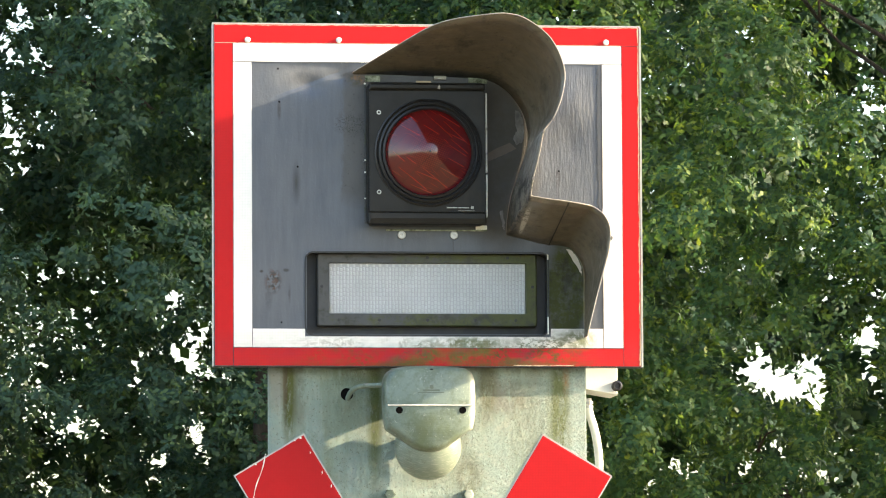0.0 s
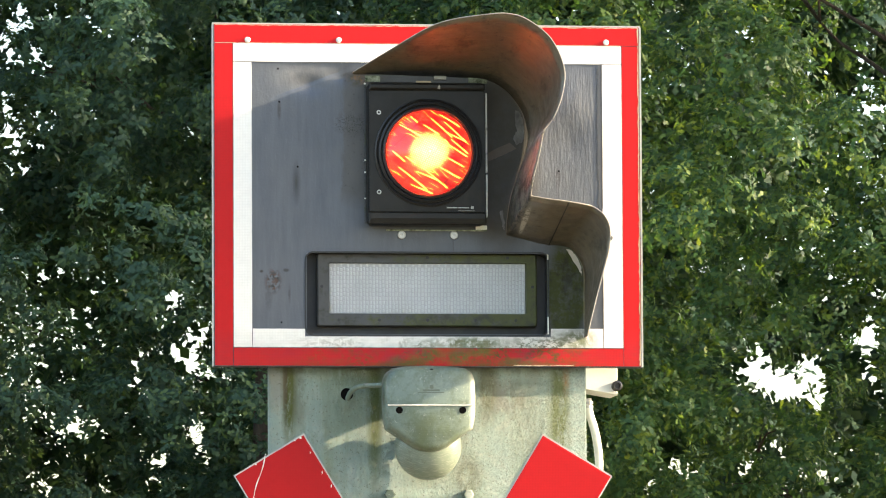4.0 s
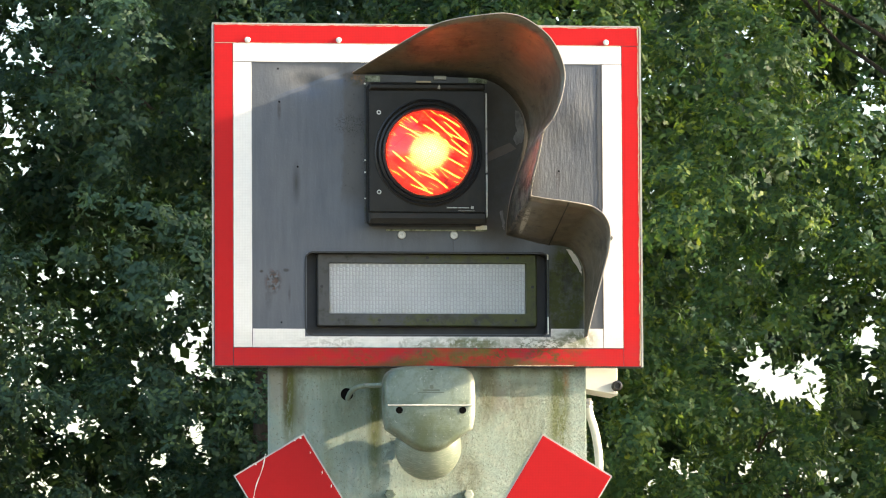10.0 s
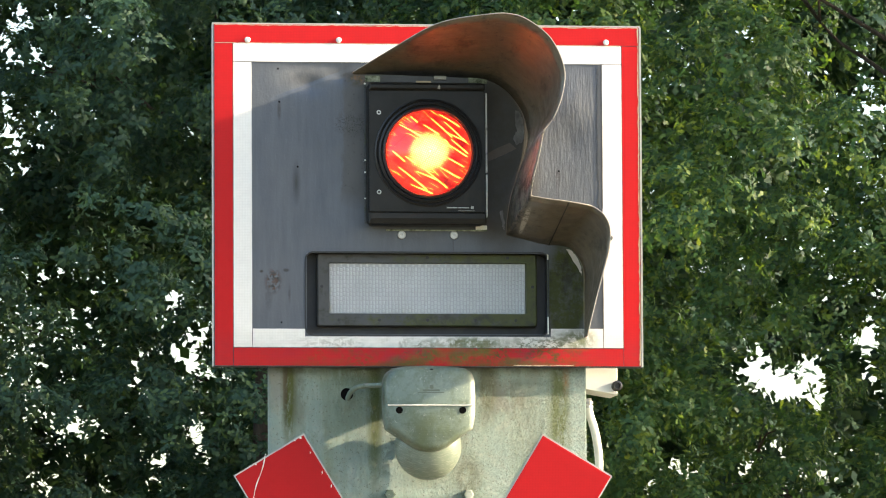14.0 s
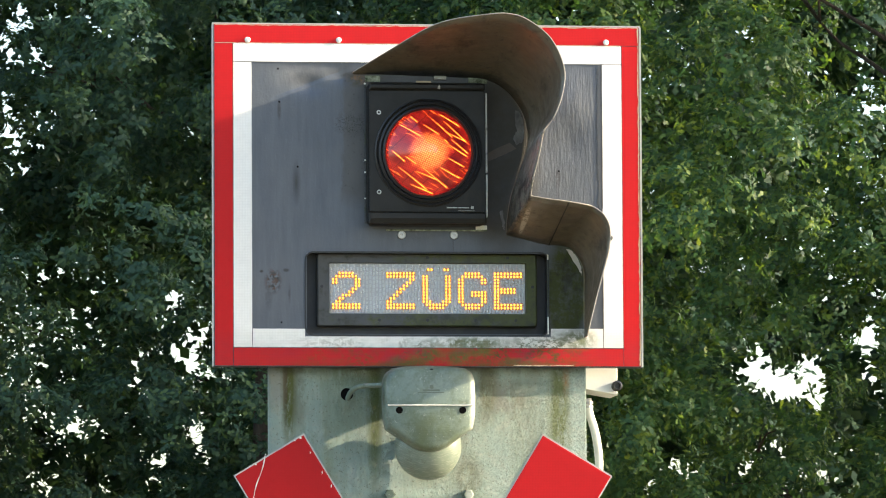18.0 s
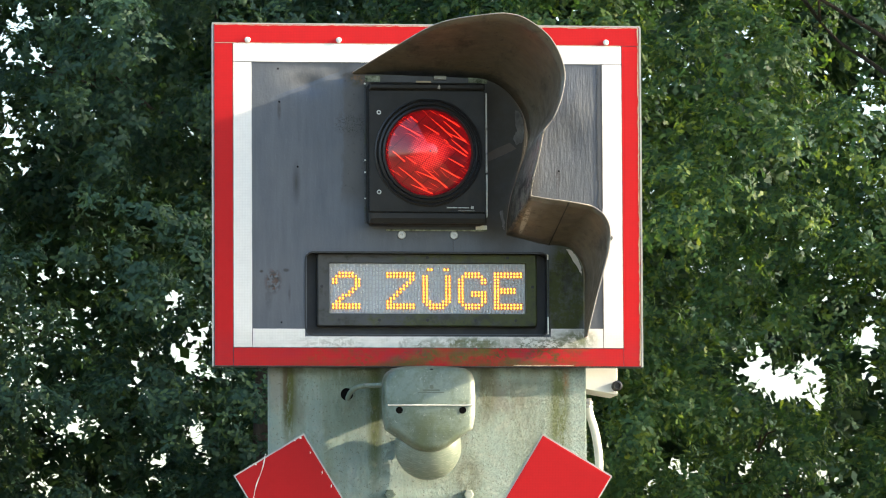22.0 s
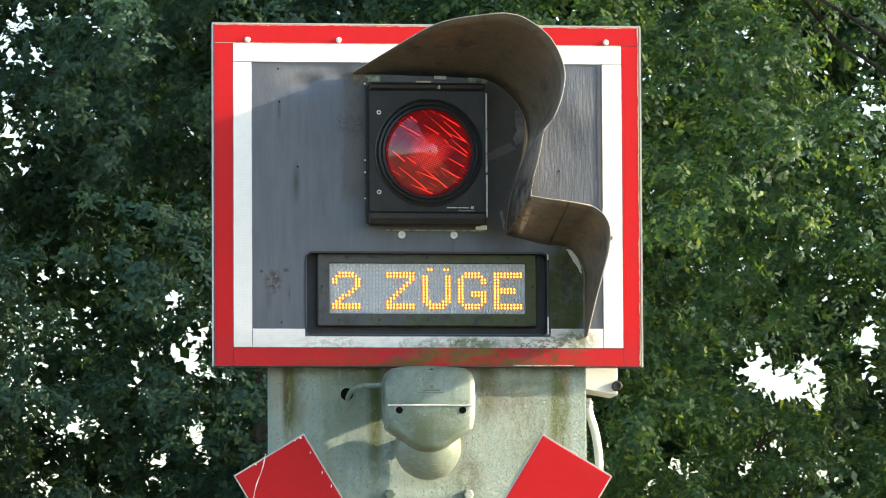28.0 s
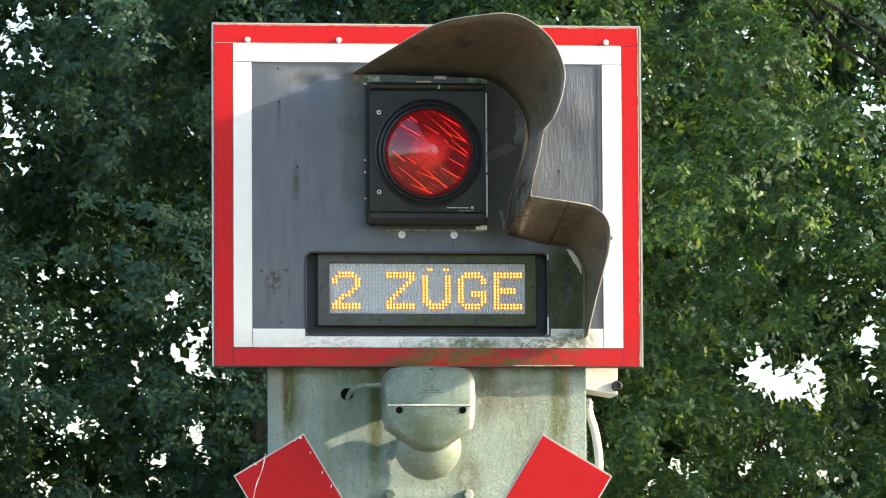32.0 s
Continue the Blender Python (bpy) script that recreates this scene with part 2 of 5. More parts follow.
def m_bell():
    """Brush-painted grey-green castings, chipped, scratched and dulled by algae in the hollows."""
    s = Nodes("grey_green_bell_paint", 0.36)
    c = s.mix(s.noise(16, 6, 0.7), (0.096, 0.138, 0.114), (0.205, 0.262, 0.220))
    c = s.mix(s.ramp(s.noise(30, 7, 0.75, (1, 1, 0.5)), (0.52, 0.0), (0.68, 0.55)), c, (0.125, 0.150, 0.085))
    c = s.mix(s.ramp(s.noise(14, 7, 0.75), (0.48, 0.0), (0.60, 0.65)), c, (0.070, 0.092, 0.060))
    for turn, off in ((0.9, 1.3), (-0.5, 5.1), (1.4, 8.8)):
        m = s.n.new("ShaderNodeMapping")
        m.inputs["Scale"].default_value = (22, 0.01, 190)
        s.l.new(s.turned(turn, off), m.inputs[0])
        v = s.n.new("ShaderNodeTexVoronoi")
        v.inputs["Scale"].default_value = 1.0
        s.l.new(m.outputs[0], v.inputs["Vector"])
        c = s.mix(s.ramp(v.outputs["Distance"], (0.04, 0.75), (0.10, 0.0)), c, (0.46, 0.49, 0.45))
    c = s.mix(s.ramp(s.noise(42, 7, 0.8, distort=1.5), (0.60, 0.0), (0.66, 0.5)), c, (0.33, 0.37, 0.32))
    o = s.xyz()
    # paler right rim: some wear, and sunlight on the bevel put into the colour
    worn = s.math("MULTIPLY", s.math("MULTIPLY", s.math("SUBTRACT", o[0], 0.088), 60, clamp=True), s.ramp(s.noise(50, 5, 0.7), (0.3, 0.3), (0.55, 0.9)))
    c = s.mix(worn, c, (0.55, 0.57, 0.52))
    grime = s.math("MULTIPLY", s.ramp(s.noise(15, 5, 0.6, (1, 1, 0.6)), (0.46, 0.0), (0.64, 0.75)), s.ramp(s.math("ABSOLUTE", s.math("SUBTRACT", o[2], 2.60)), (0.02, 0.35), (0.075, 1.0)))
    c = s.mix(grime, c, (0.105, 0.135, 0.072))
    s.put(s.ramp(s.noise(30, 4), (0.3, 0.28), (0.7, 0.5)), s.b.inputs["Roughness"])
    s.bump(s.math("ADD", s.noise(48, 6, 0.7), s.math("MULTIPLY", s.noise(60, 4, 0.6, (0.12, 1, 1.6)), 0.8)), 0.45, 0.002)
    return s.color(c)


def m_gong():
    """Grey-green painted gong, wiped in arcs round its middle."""
    s = Nodes("wiped_gong_paint", 0.30)
    o = s.xyz()
    dx, dz = s.math("SUBTRACT", o[0], -0.003), s.math("SUBTRACT", o[2], 2.56)
    far = s.math("SQRT", s.math("ADD", s.math("MULTIPLY", dx, dx), s.math("MULTIPLY", dz, dz)))
    join = s.n.new("ShaderNodeCombineXYZ")
    s.put(s.math("MULTIPLY", far, 9.0), join.inputs[0]), s.put(s.math("MULTIPLY", s.math("ARCTAN2", dx, dz), 0.10), join.inputs[1])
    arcs = s.noise(60, 4, 0.6, coord=join.outputs[0])
    c = s.mix(s.noise(18, 6, 0.7), (0.11, 0.15, 0.115), (0.22, 0.265, 0.215))
    c = s.mix(s.ramp(arcs, (0.50, 0.0), (0.68, 0.42)), c, (0.42, 0.43, 0.37))
    c = s.mix(s.ramp(s.noise(30, 7, 0.75), (0.56, 0.0), (0.70, 0.6)), c, (0.10, 0.115, 0.06))
    s.bump(arcs, 0.35, 0.0012)
    return s.color(c)


def m_hood():
    """Brown-black visor paint, streaked and scuffed, worn to bare metal where it was bent."""
    s = Nodes("brown_black_visor_paint", 0.42, 0.0, 0.6)
    c = s.mix(s.noise(10, 5), (0.064, 0.055, 0.042), (0.158, 0.132, 0.098))
    # greyer inner right wall: primer tone, and sky sheen put into the colour
    grey = s.math("MULTIPLY", s.spot(0.236, 3.15, 0.05, 0.17, 0.5), s.ramp(s.noise(12, 4, 0.6, (1, 0.6, 0.5)), (0.30, 0.35), (0.60, 1.0)))
    c = s.mix(grey, c, (0.200, 0.186, 0.166))
    c = s.mix(s.ramp(s.noise(16, 6, 0.7, (1, 2.5, 1)), (0.48, 0.0), (0.70, 0.7)), c, (0.17, 0.135, 0.080))
    c = s.mix(s.ramp(s.noise(22, 8, 0.75, (1, 0.35, 1)), (0.52, 0.0), (0.64, 0.8)), c, (0.030, 0.027, 0.020))
    c = s.mix(s.ramp(s.noise(55, 4, 0.7), (0.60, 0.0), (0.68, 0.8)), c, (0.035, 0.028, 0.022))
    black = s.math("MULTIPLY", s.spot(0.205, 3.10, 0.022, 0.13, 0.4), s.ramp(s.noise(34, 8, 0.8, (1, 0.5, 1)), (0.50, 0.0), (0.52, 0.9)))
    c = s.mix(black, c, (0.012, 0.011, 0.010))
    ragged = s.ramp(s.noise(30, 9, 0.8), (0.485, 0.0), (0.50, 1.0))
    for x, z, rx, rz in ((0.245, 3.235, 0.008, 0.03), (0.225, 3.03, 0.008, 0.03), (0.43, 2.97, 0.010, 0.03)):
        c = s.mix(s.math("MULTIPLY", s.spot(x, z, rx, rz, 0.4), ragged), c, (0.42, 0.40, 0.36))
    s.put(s.ramp(s.noise(30, 4), (0.3, 0.32), (0.7, 0.55)), s.b.inputs["Roughness"])
    s.bump(s.noise(60, 4), 0.3, 0.0015)
    return s.color(c)


def m_mossy():
    """Grey bezel paint under olive algae, thickest along the lower and upper ledges."""
    s = Nodes("mossy_grey_bezel", 0.6)
    c = s.mix(s.noise(14, 5), (0.037, 0.042, 0.044), (0.076, 0.082, 0.084))
    o = s.xyz()
    side = s.math("ADD", s.math("MULTIPLY", o[0], 1.2), 0.62, clamp=True)
    n = s.noise(22, 7, 0.72, (1, 1, 1.6))
    grow = s.ramp(s.math("ADD", s.math("MULTIPLY", side, 0.42), s.math("MULTIPLY", n, 0.78)), (0.58, 0.0), (0.72, 0.95))
    c = s.mix(grow, c, s.mix(s.noise(40, 5, 0.7), (0.030, 0.037, 0.010), (0.074, 0.090, 0.014)))
    c = s.mix(s.ramp(s.noise(26, 7, 0.75), (0.50, 0.0), (0.62, 0.85)), c, (0.024, 0.027, 0.020))
    s.bump(s.noise(90, 5, 0.7), 0.4, 0.0015)
    return s.color(c)


def m_plain(name, col, rough=0.4, metal=0.0, spec=0.5):
    s = Nodes(name, rough, metal, spec)
    s.bump(s.noise(200, 3), 0.08, 0.0006)
    return s.color(s.mix(s.noise(40, 4), tuple(v * 0.82 for v in col), col))


def m_glow(name, col, strength):
    s = Nodes(name, 0.5)
    s.color((0.02, 0.01, 0.005))
    s.put(col, s.b.inputs["Emission Color"])
    s.b.inputs["Emission Strength"].default_value = strength
    return s.mat


def m_filter():
    """Thin tinted pane that the light passes straight through."""
    s = Nodes("magenta_filter_glass", 0.2)
    t = s.n.new("ShaderNodeBsdfTransparent")
    t.inputs[0].default_value = (0.66, 0.10, 0.46, 1)
    s.l.new(t.outputs[0], s.out.inputs[0])
    return s.mat


def m_lens():
    """Red pressed lens: shines through where lit from behind; a dotted middle, scattered straight prism ridges, glossy front."""
    s = Nodes("red_signal_glass", 0.35, 0.0, 0.2)
    o = s.xyz()
    u = s.math("DIVIDE", s.math("SUBTRACT", o[0], LAMP_X), LENS_R)
    w = s.math("DIVIDE", s.math("SUBTRACT", o[2], LAMP_Z), LENS_R)

    def ridge(x0, z0, x1, z1, width):
        """1 along a straight ridge that is thin at its start and thick at its end."""
        length = math.hypot(x1 - x0, z1 - z0)
        dx, dz = (x1 - x0) / length, (z1 - z0) / length
        along = s.math("ADD", s.math("MULTIPLY", u, dx), s.math("MULTIPLY_ADD", w, dz, -(x0 * dx + z0 * dz)))
        across = s.math("ABSOLUTE", s.math("ADD", s.math("MULTIPLY", u, -dz), s.math("MULTIPLY_ADD", w, dx, x0 * dz - z0 * dx)))
        half = s.math("MULTIPLY_ADD", along, width * 0.7 / length, width * 0.45)
        line = s.math("SUBTRACT", 1.35, s.math("DIVIDE", across, half), clamp=True)
        ends = s.math("MULTIPLY", s.math("MULTIPLY", along, 30.0, clamp=True), s.math("MULTIPLY", s.math("SUBTRACT", length, along), 18.0, clamp=True))
        return s.math("MULTIPLY", line, ends)

    lines = 0.0
    for row in ((-0.69, 0.66, -0.18, 0.35), (-0.43, 0.86, -0.25, 0.68), (-0.14, 0.64, 0.24, 0.39), (0.04, 0.80, 0.55, 0.33), (0.24, 0.90, 0.75, 0.59), (0.33, 0.74, 0.90, 0.22), (0.44, 0.44, 0.86, 0.26),
                (0.33, 0.30, 0.45, 0.19), (0.44, 0.17, 0.91, -0.10), (0.42, -0.14, 0.84, -0.34), (0.24, -0.36, 0.73, -0.60), (-0.56, -0.10, -0.29, -0.30), (-0.18, -0.36, 0.44, -0.83),
                (-0.71, -0.34, -0.03, -0.88), (-0.85, 0.04, -0.55, -0.24), (-0.31, -0.45, 0.20, -0.65), (-0.43, -0.74, 0.11, -0.96), (0.50, 0.30, 0.93, -0.03)):
        lines = s.math("MAXIMUM", lines, ridge(*row, 0.0135))
    hair = 0.0
    for turn, off, along, across in ((-0.50, 3.7, 8, 190), (-0.74, 11.9, 9, 210), (-0.28, 15.3, 10, 230), (-0.60, 21.3, 6, 170)):
        m = s.n.new("ShaderNodeMapping")
        m.inputs["Scale"].default_value = (along, 0.01, across)
        s.l.new(s.turned(turn, off), m.inputs[0])
        v = s.n.new("ShaderNodeTexVoronoi")
        v.inputs["Scale"].default_value = 1.0
        s.l.new(m.outputs[0], v.inputs["Vector"])
        hair = s.math("MAXIMUM", hair, s.ramp(v.outputs["Distance"], (0.05, 0.60), (0.16, 0.0)))
    lines = s.math("MAXIMUM", lines, hair)
    fine = s.n.new("ShaderNodeTexVoronoi")
    fine.inputs["Scale"].default_value = 235
    fine.inputs["Randomness"].default_value = 0.08
    flat = s.n.new("ShaderNodeMapping")
    flat.inputs["Scale"].default_value = (1, 0, 1)
    s.l.new(s.turned(0.35), flat.inputs[0])
    s.l.new(flat.outputs[0], fine.inputs["Vector"])
    cells = s.ramp(fine.outputs["Distance"], (0.18, 1.0), (0.46, 0.22))
    far = s.math("SQRT", s.math("ADD", s.math("MULTIPLY", u, u), s.math("MULTIPLY", w, w)))
    core = s.ramp(s.math("ADD", far, s.math("MULTIPLY", s.noise(45, 5, 0.75), 0.34)), (0.28, 1.0), (0.50, 0.70), (0.66, 0.0))
    seams = 1.0
    for off in (-0.95, -0.42, 0.12, 0.62, 1.1):  # dark joints of the prism fields, running up to the other side
        d = s.math("ABSOLUTE", s.math("SUBTRACT", s.math("SUBTRACT", u, s.math("MULTIPLY", w, 1.05)), off))
        seams = s.math("MULTIPLY", seams, s.ramp(d, (0.004, 0.62), (0.022, 1.0)))
    field = s.mix(s.ramp(s.noise(34, 6, 0.75), (0.38, 0.0), (0.66, 1.0)), (0.026, 0.0004, 0.0012), (0.150, 0.0075, 0.0042))
    col = s.mix(core, field, (0.60, 0.125, 0.034))
    col = s.mix(1.0, s.mix(1.0, col, cells, "MULTIPLY"), seams, "MULTIPLY")
    col = s.mix(s.math("MULTIPLY", lines, s.math("SUBTRACT", 1.0, s.math("MULTIPLY", core, 0.7))), col, (0.9, 0.130, 0.014))
    t = s.n.new("ShaderNodeBsdfTranslucent")
    s.put(col, t.inputs[0])
    s.color(s.mix(lines, s.mix(1.0, (0.21, 0.006, 0.008), seams, "MULTIPLY"), (0.40, 0.016, 0.02)))
    s.bump(fine.outputs["Distance"], 0.10, 0.0006)
    m = s.n.new("ShaderNodeMixShader")
    m.inputs[0].default_value = 0.5
    s.l.new(s.b.outputs[0], m.inputs[1]), s.l.new(t.outputs[0], m.inputs[2])
    g = s.n.new("ShaderNodeBsdfGlossy")
    g.inputs["Roughness"].default_value = 0.05
    m2 = s.n.new("ShaderNodeMixShader")
    m2.inputs[0].default_value = 0.07
    s.l.new(m.outputs[0], m2.inputs[1]), s.l.new(g.outputs[0], m2.inputs[2])
    s.l.new(m2.outputs[0], s.out.inputs[0])
    return s.mat


def turned(self, angle, off=0.0):
    m = self.n.new("ShaderNodeMapping")
    m.inputs["Location"].default_value = (off, 0, off)
    m.inputs["Rotation"].default_value = (0, angle, 0)
    self.l.new(self.pos, m.inputs[0])
    return m.outputs[0]


Nodes.turned = turned


def m_leaf(name, a, b, c, trans):
    s = Nodes(name, 0.50, 0.0, 0.28)
    g = s.n.new("ShaderNodeNewGeometry").outputs["Random Per Island"]
    col = s.ramp(g, (0.0, a), (0.55, b), (1.0, c))
    col = s.mix(s.ramp(s.noise(0.8, 3), (0.35, 0.0), (0.65, 0.6)), col, b)
    s.color(col)
    t = s.n.new("ShaderNodeBsdfTranslucent")
    s.put(s.mix(1.0, col, (1.6, 1.5, 0.5), "MULTIPLY"), t.inputs[0])
    m = s.n.new("ShaderNodeMixShader")
    m.inputs[0].default_value = trans
    s.l.new(s.b.outputs[0], m.inputs[1]), s.l.new(t.outputs[0], m.inputs[2])
    s.l.new(m.outputs[0], s.out.inputs[0])
    return s.mat


def m_rough(name, dark, light, scale, bump, dist, rough=0.9, stretch=(1, 1, 1)):
    s = Nodes(name, rough, 0.0, 0.2)
    h = s.noise(scale, 6, 0.7, stretch)
    s.bump(h, bump, dist)
    return s.color(s.mix(s.ramp(h, (0.35, 0.0), (0.65, 1.0)), dark, light))


PANEL = m_panel()
WHITE_TAPE = m_tape("white_reflective_tape", (0.88, 0.88, 0.84), True)
RED_TAPE = m_tape("red_reflective_tape", (0.52, 0.0118, 0.0150), True)
CROSS_RED = m_tape("red_cross_sheeting", (0.43, 0.0085, 0.0120), False)
ALU = m_paint("weathered_aluminium", (0.32, 0.32, 0.30), (0.5, 0.5, 0.47), 0.5, metal=0.3)
COLUMN = m_column()
BELL = m_bell()
GONG = m_gong()
HOOD = m_hood()
HOOD_EDGE = m_paint("bare_aluminium_edge", (0.22, 0.20, 0.17), (0.45, 0.42, 0.37), 0.5, metal=0.3)
BLACK = m_paint("black_plastic_housing", (0.008, 0.0083, 0.008), (0.019, 0.0187, 0.0172), 0.45, 90, 0.2, (0.035, 0.030, 0.016), 0.35, 0.0, 0.3)
RUBBER = m_plain("black_rubber", (0.012, 0.012, 0.013), 0.5)
DARK = m_plain("matt_black_interior", (0.006, 0.006, 0.006), 0.9, 0.0, 0.0)
MOSSY = m_mossy()
RECESS = m_paint("dark_recess_paint", (0.012, 0.014, 0.017), (0.030, 0.034, 0.040), 0.55, 100, 0.2, MOSS, 0.35)
STEEL = m_plain("zinc_plated_steel", (0.46, 0.46, 0.44), 0.35, 0.8)
WHITE = m_paint("white_painted_steel", (0.68, 0.68, 0.64), (0.82, 0.82, 0.78), 0.45)
PALE = m_paint("pale_slit_fill", (0.75, 0.77, 0.68), (0.9, 0.9, 0.84), 0.6)
HOSE = m_paint("off_white_hose", (0.55, 0.54, 0.48), (0.72, 0.7, 0.64), 0.5)
LED_FACE = m_paint("grey_matrix_face", (0.36, 0.385, 0.40), (0.46, 0.485, 0.50), 0.5)
LED_CELL = m_paint("milky_matrix_cell", (0.38, 0.405, 0.42), (0.62, 0.65, 0.66), 0.35)
EDGE_PAINT = m_paint("old_blue_grey_paint", (0.036, 0.043, 0.054), (0.070, 0.080, 0.096), 0.5)
TORN = m_paint("torn_tape_edge", (0.32, 0.26, 0.16), (0.62, 0.54, 0.40), 0.6, 120, 0.4, (0.20, 0.13, 0.07), 0.5)
BARE = m_paint("peeled_bare_metal", (0.46, 0.44, 0.39), (0.66, 0.63, 0.57), 0.55, 90, 0.5, (0.20, 0.17, 0.12), 0.4)
SCUFF = m_paint("scuffed_grey_primer", (0.09, 0.086, 0.078), (0.25, 0.24, 0.22), 0.5, 90, 0.5, (0.025, 0.023, 0.02), 0.9)
CAST_MARK = m_paint("dirty_cast_letters", (0.07, 0.09, 0.072), (0.12, 0.15, 0.12), 0.6)
GREENISH = m_rough("greenish_gap_fill", (0.03, 0.05, 0.02), (0.40, 0.44, 0.34), 75, 0.6, 0.002, 0.7)
FILTER = m_filter()
SUN_BAND = m_paint("brown_sun_band", (0.07, 0.055, 0.042), (0.15, 0.125, 0.098), 0.7, 80, 0.4, (0.03, 0.026, 0.02), 0.4)
LENS = m_lens()
GLOW_CORE = m_glow("amber_lit_core", (1.0, 0.55, 0.05), 1.35)
GLOW_RIM = m_glow("amber_lit_rim", (1.0, 0.17, 0.01), 0.4)
FILAMENT = m_glow("lamp_filament", (1.0, 0.86, 0.72), 2700.0)
BARK = m_rough("oak_bark", (0.030, 0.024, 0.019), (0.085, 0.066, 0.050), 14, 0.9, 0.03, 0.9, (1, 1, 0.25))
# same oak leaf twice: bluish shade and warm sunlight put into the colour
LEAF_DARK = m_leaf("oak_leaf_shade_tone", (0.024, 0.057, 0.044), (0.036, 0.084, 0.060), (0.090, 0.150, 0.066), 0.42)
LEAF_WARM = m_leaf("oak_leaf_sun_tone", (0.022, 0.058, 0.028), (0.046, 0.104, 0.040), (0.172, 0.240, 0.064), 0.46)
GRASS = m_rough("dry_grass", (0.09, 0.085, 0.05), (0.20, 0.17, 0.11), 6, 0.5, 0.03)


# ---- mesh helpers ----
def thing(name, x, y, z, label, category, group="", kind=""):
    ob = new(name)
    ob.location = (x, y, z)
    ob.empty_display_size = 0.1
    return tagged(ob, label, category, group, kind)


ORIGIN = {}


def base_of(ob):
    return ORIGIN[ob.name] if ob.name in ORIGIN else Vector(ob.location)


def part(name, bm, material, parent, label="", smooth=False, own=None):
    """Links a bmesh, drawn in world metres, as one mesh under a thing or a part. own: its own origin, for a part that moves."""
    me = bpy.data.meshes.new(name)
    origin = Vector(own) if own else base_of(parent)
    bm.transform(Matrix.Translation(-origin))
    bmesh.ops.recalc_face_normals(bm, faces=bm.faces)
    if smooth:
        for f in bm.faces:
            f.smooth = True
    bm.to_mesh(me)
    bm.free()
    for m in (material if isinstance(material, (list, tuple)) else [material]):
        me.materials.append(m)
    if smooth:
        me.set_sharp_from_angle(angle=radians(38))
    ob = new(name, me)
    ob.parent = parent
    ob.location = origin - base_of(parent)
    ORIGIN[ob.name] = origin
    return tagged(ob, label)


def loft(bm, loops, cap_a=True, cap_b=True, closed=True):
    rows = [[bm.verts.new(p) for p in loop] for loop in loops]
    n = len(rows[0])
    for a, b in zip(rows, rows[1:]):
        for i in range(n if closed else n - 1):
            j = (i + 1) % n
            bm.faces.new((a[i], a[j], b[j], b[i]))
    if cap_a:
        bm.faces.new(rows[0])
    if cap_b:
        bm.faces.new(rows[-1])
    return rows


def rr(cx, cz, w, h, r, y, n=5):
    """A rounded rectangle in the plane of the sign, as a loop of points."""
    pts = []
    for sx, sz, a0 in ((1, 1, 0), (-1, 1, 90), (-1, -1, 180), (1, -1, 270)):
        for i in range(n + 1):
            a = radians(a0 + 90 * i / n)
            pts.append((cx + sx * (w / 2 - r) + r * math.cos(a), y, cz + sz * (h / 2 - r) + r * math.sin(a)))
    return pts


def box(bm, x0, x1, y0, y1, z0, z1, b=0.0):
    """A box with a small chamfer round its front (low y) edges."""
    if b:
        loops = [[(x0 + k, y, z0 + k), (x1 - k, y, z0 + k), (x1 - k, y, z1 - k), (x0 + k, y, z1 - k)] for y, k in ((y1, 0), (y0 + b, 0), (y0, b))]
    else:
        loops = [[(x0, y, z0), (x1, y, z0), (x1, y, z1), (x0, y, z1)] for y in (y1, y0)]
    loft(bm, loops)
    return bm


def ring(cx, cz, r, y, n=48):
    return [(cx + r * math.cos(2 * math.pi * i / n), y, cz + r * math.sin(2 * math.pi * i / n)) for i in range(n)]


def lathe(cx, cz, profile, n=48, cap_a=False, cap_b=False):
    """Rings round the depth axis: profile of (radius, y)."""
    bm = bmesh.new()
    loft(bm, [ring(cx, cz, r, y, n) for r, y in profile], cap_a, cap_b)
    return bm


def tube(bm, pts, radii, n=8):
    pts = [Vector(p) for p in pts]
    loops = []
    for i, p in enumerate(pts):
        d = (pts[min(i + 1, len(pts) - 1)] - pts[max(i - 1, 0)]).normalized()
        a = d.orthogonal().normalized()
        b = d.cross(a)
        if loops:
            a = (prev - d * prev.dot(d)).normalized()
            b = d.cross(a)
        prev = a
        loops.append([p + (a * math.cos(2 * math.pi * k / n) + b * math.sin(2 * math.pi * k / n)) * radii[i] for k in range(n)])
    loft(bm, loops)
    return bm


def spline(rows, k):
    """Catmull-Rom through rows of numbers, k steps a span."""
    rows = [np.array(r, float) for r in rows]
    out = []
    for i in range(len(rows) - 1):
        p0, p1, p2, p3 = rows[max(i - 1, 0)], rows[i], rows[i + 1], rows[min(i + 2, len(rows) - 1)]
        for j in range(k):
            t = j / k
            out.append(0.5 * (2 * p1 + (p2 - p0) * t + (2 * p0 - 5 * p1 + 4 * p2 - p3) * t * t + (3 * p1 - p0 - 3 * p2 + p3) * t ** 3))
    return out + [rows[-1]]


# ---- ground ----
bm = bmesh.new()
bmesh.ops.create_grid(bm, x_segments=60, y_segments=60, size=600)
ground_me = bpy.data.meshes.new("ground")
bm.to_mesh(ground_me)
bm.free()
ground_me.materials.append(GRASS)
tagged(new("ground", ground_me), "flat dry grass and gravel reaching the horizon", "ground", kind="structure")

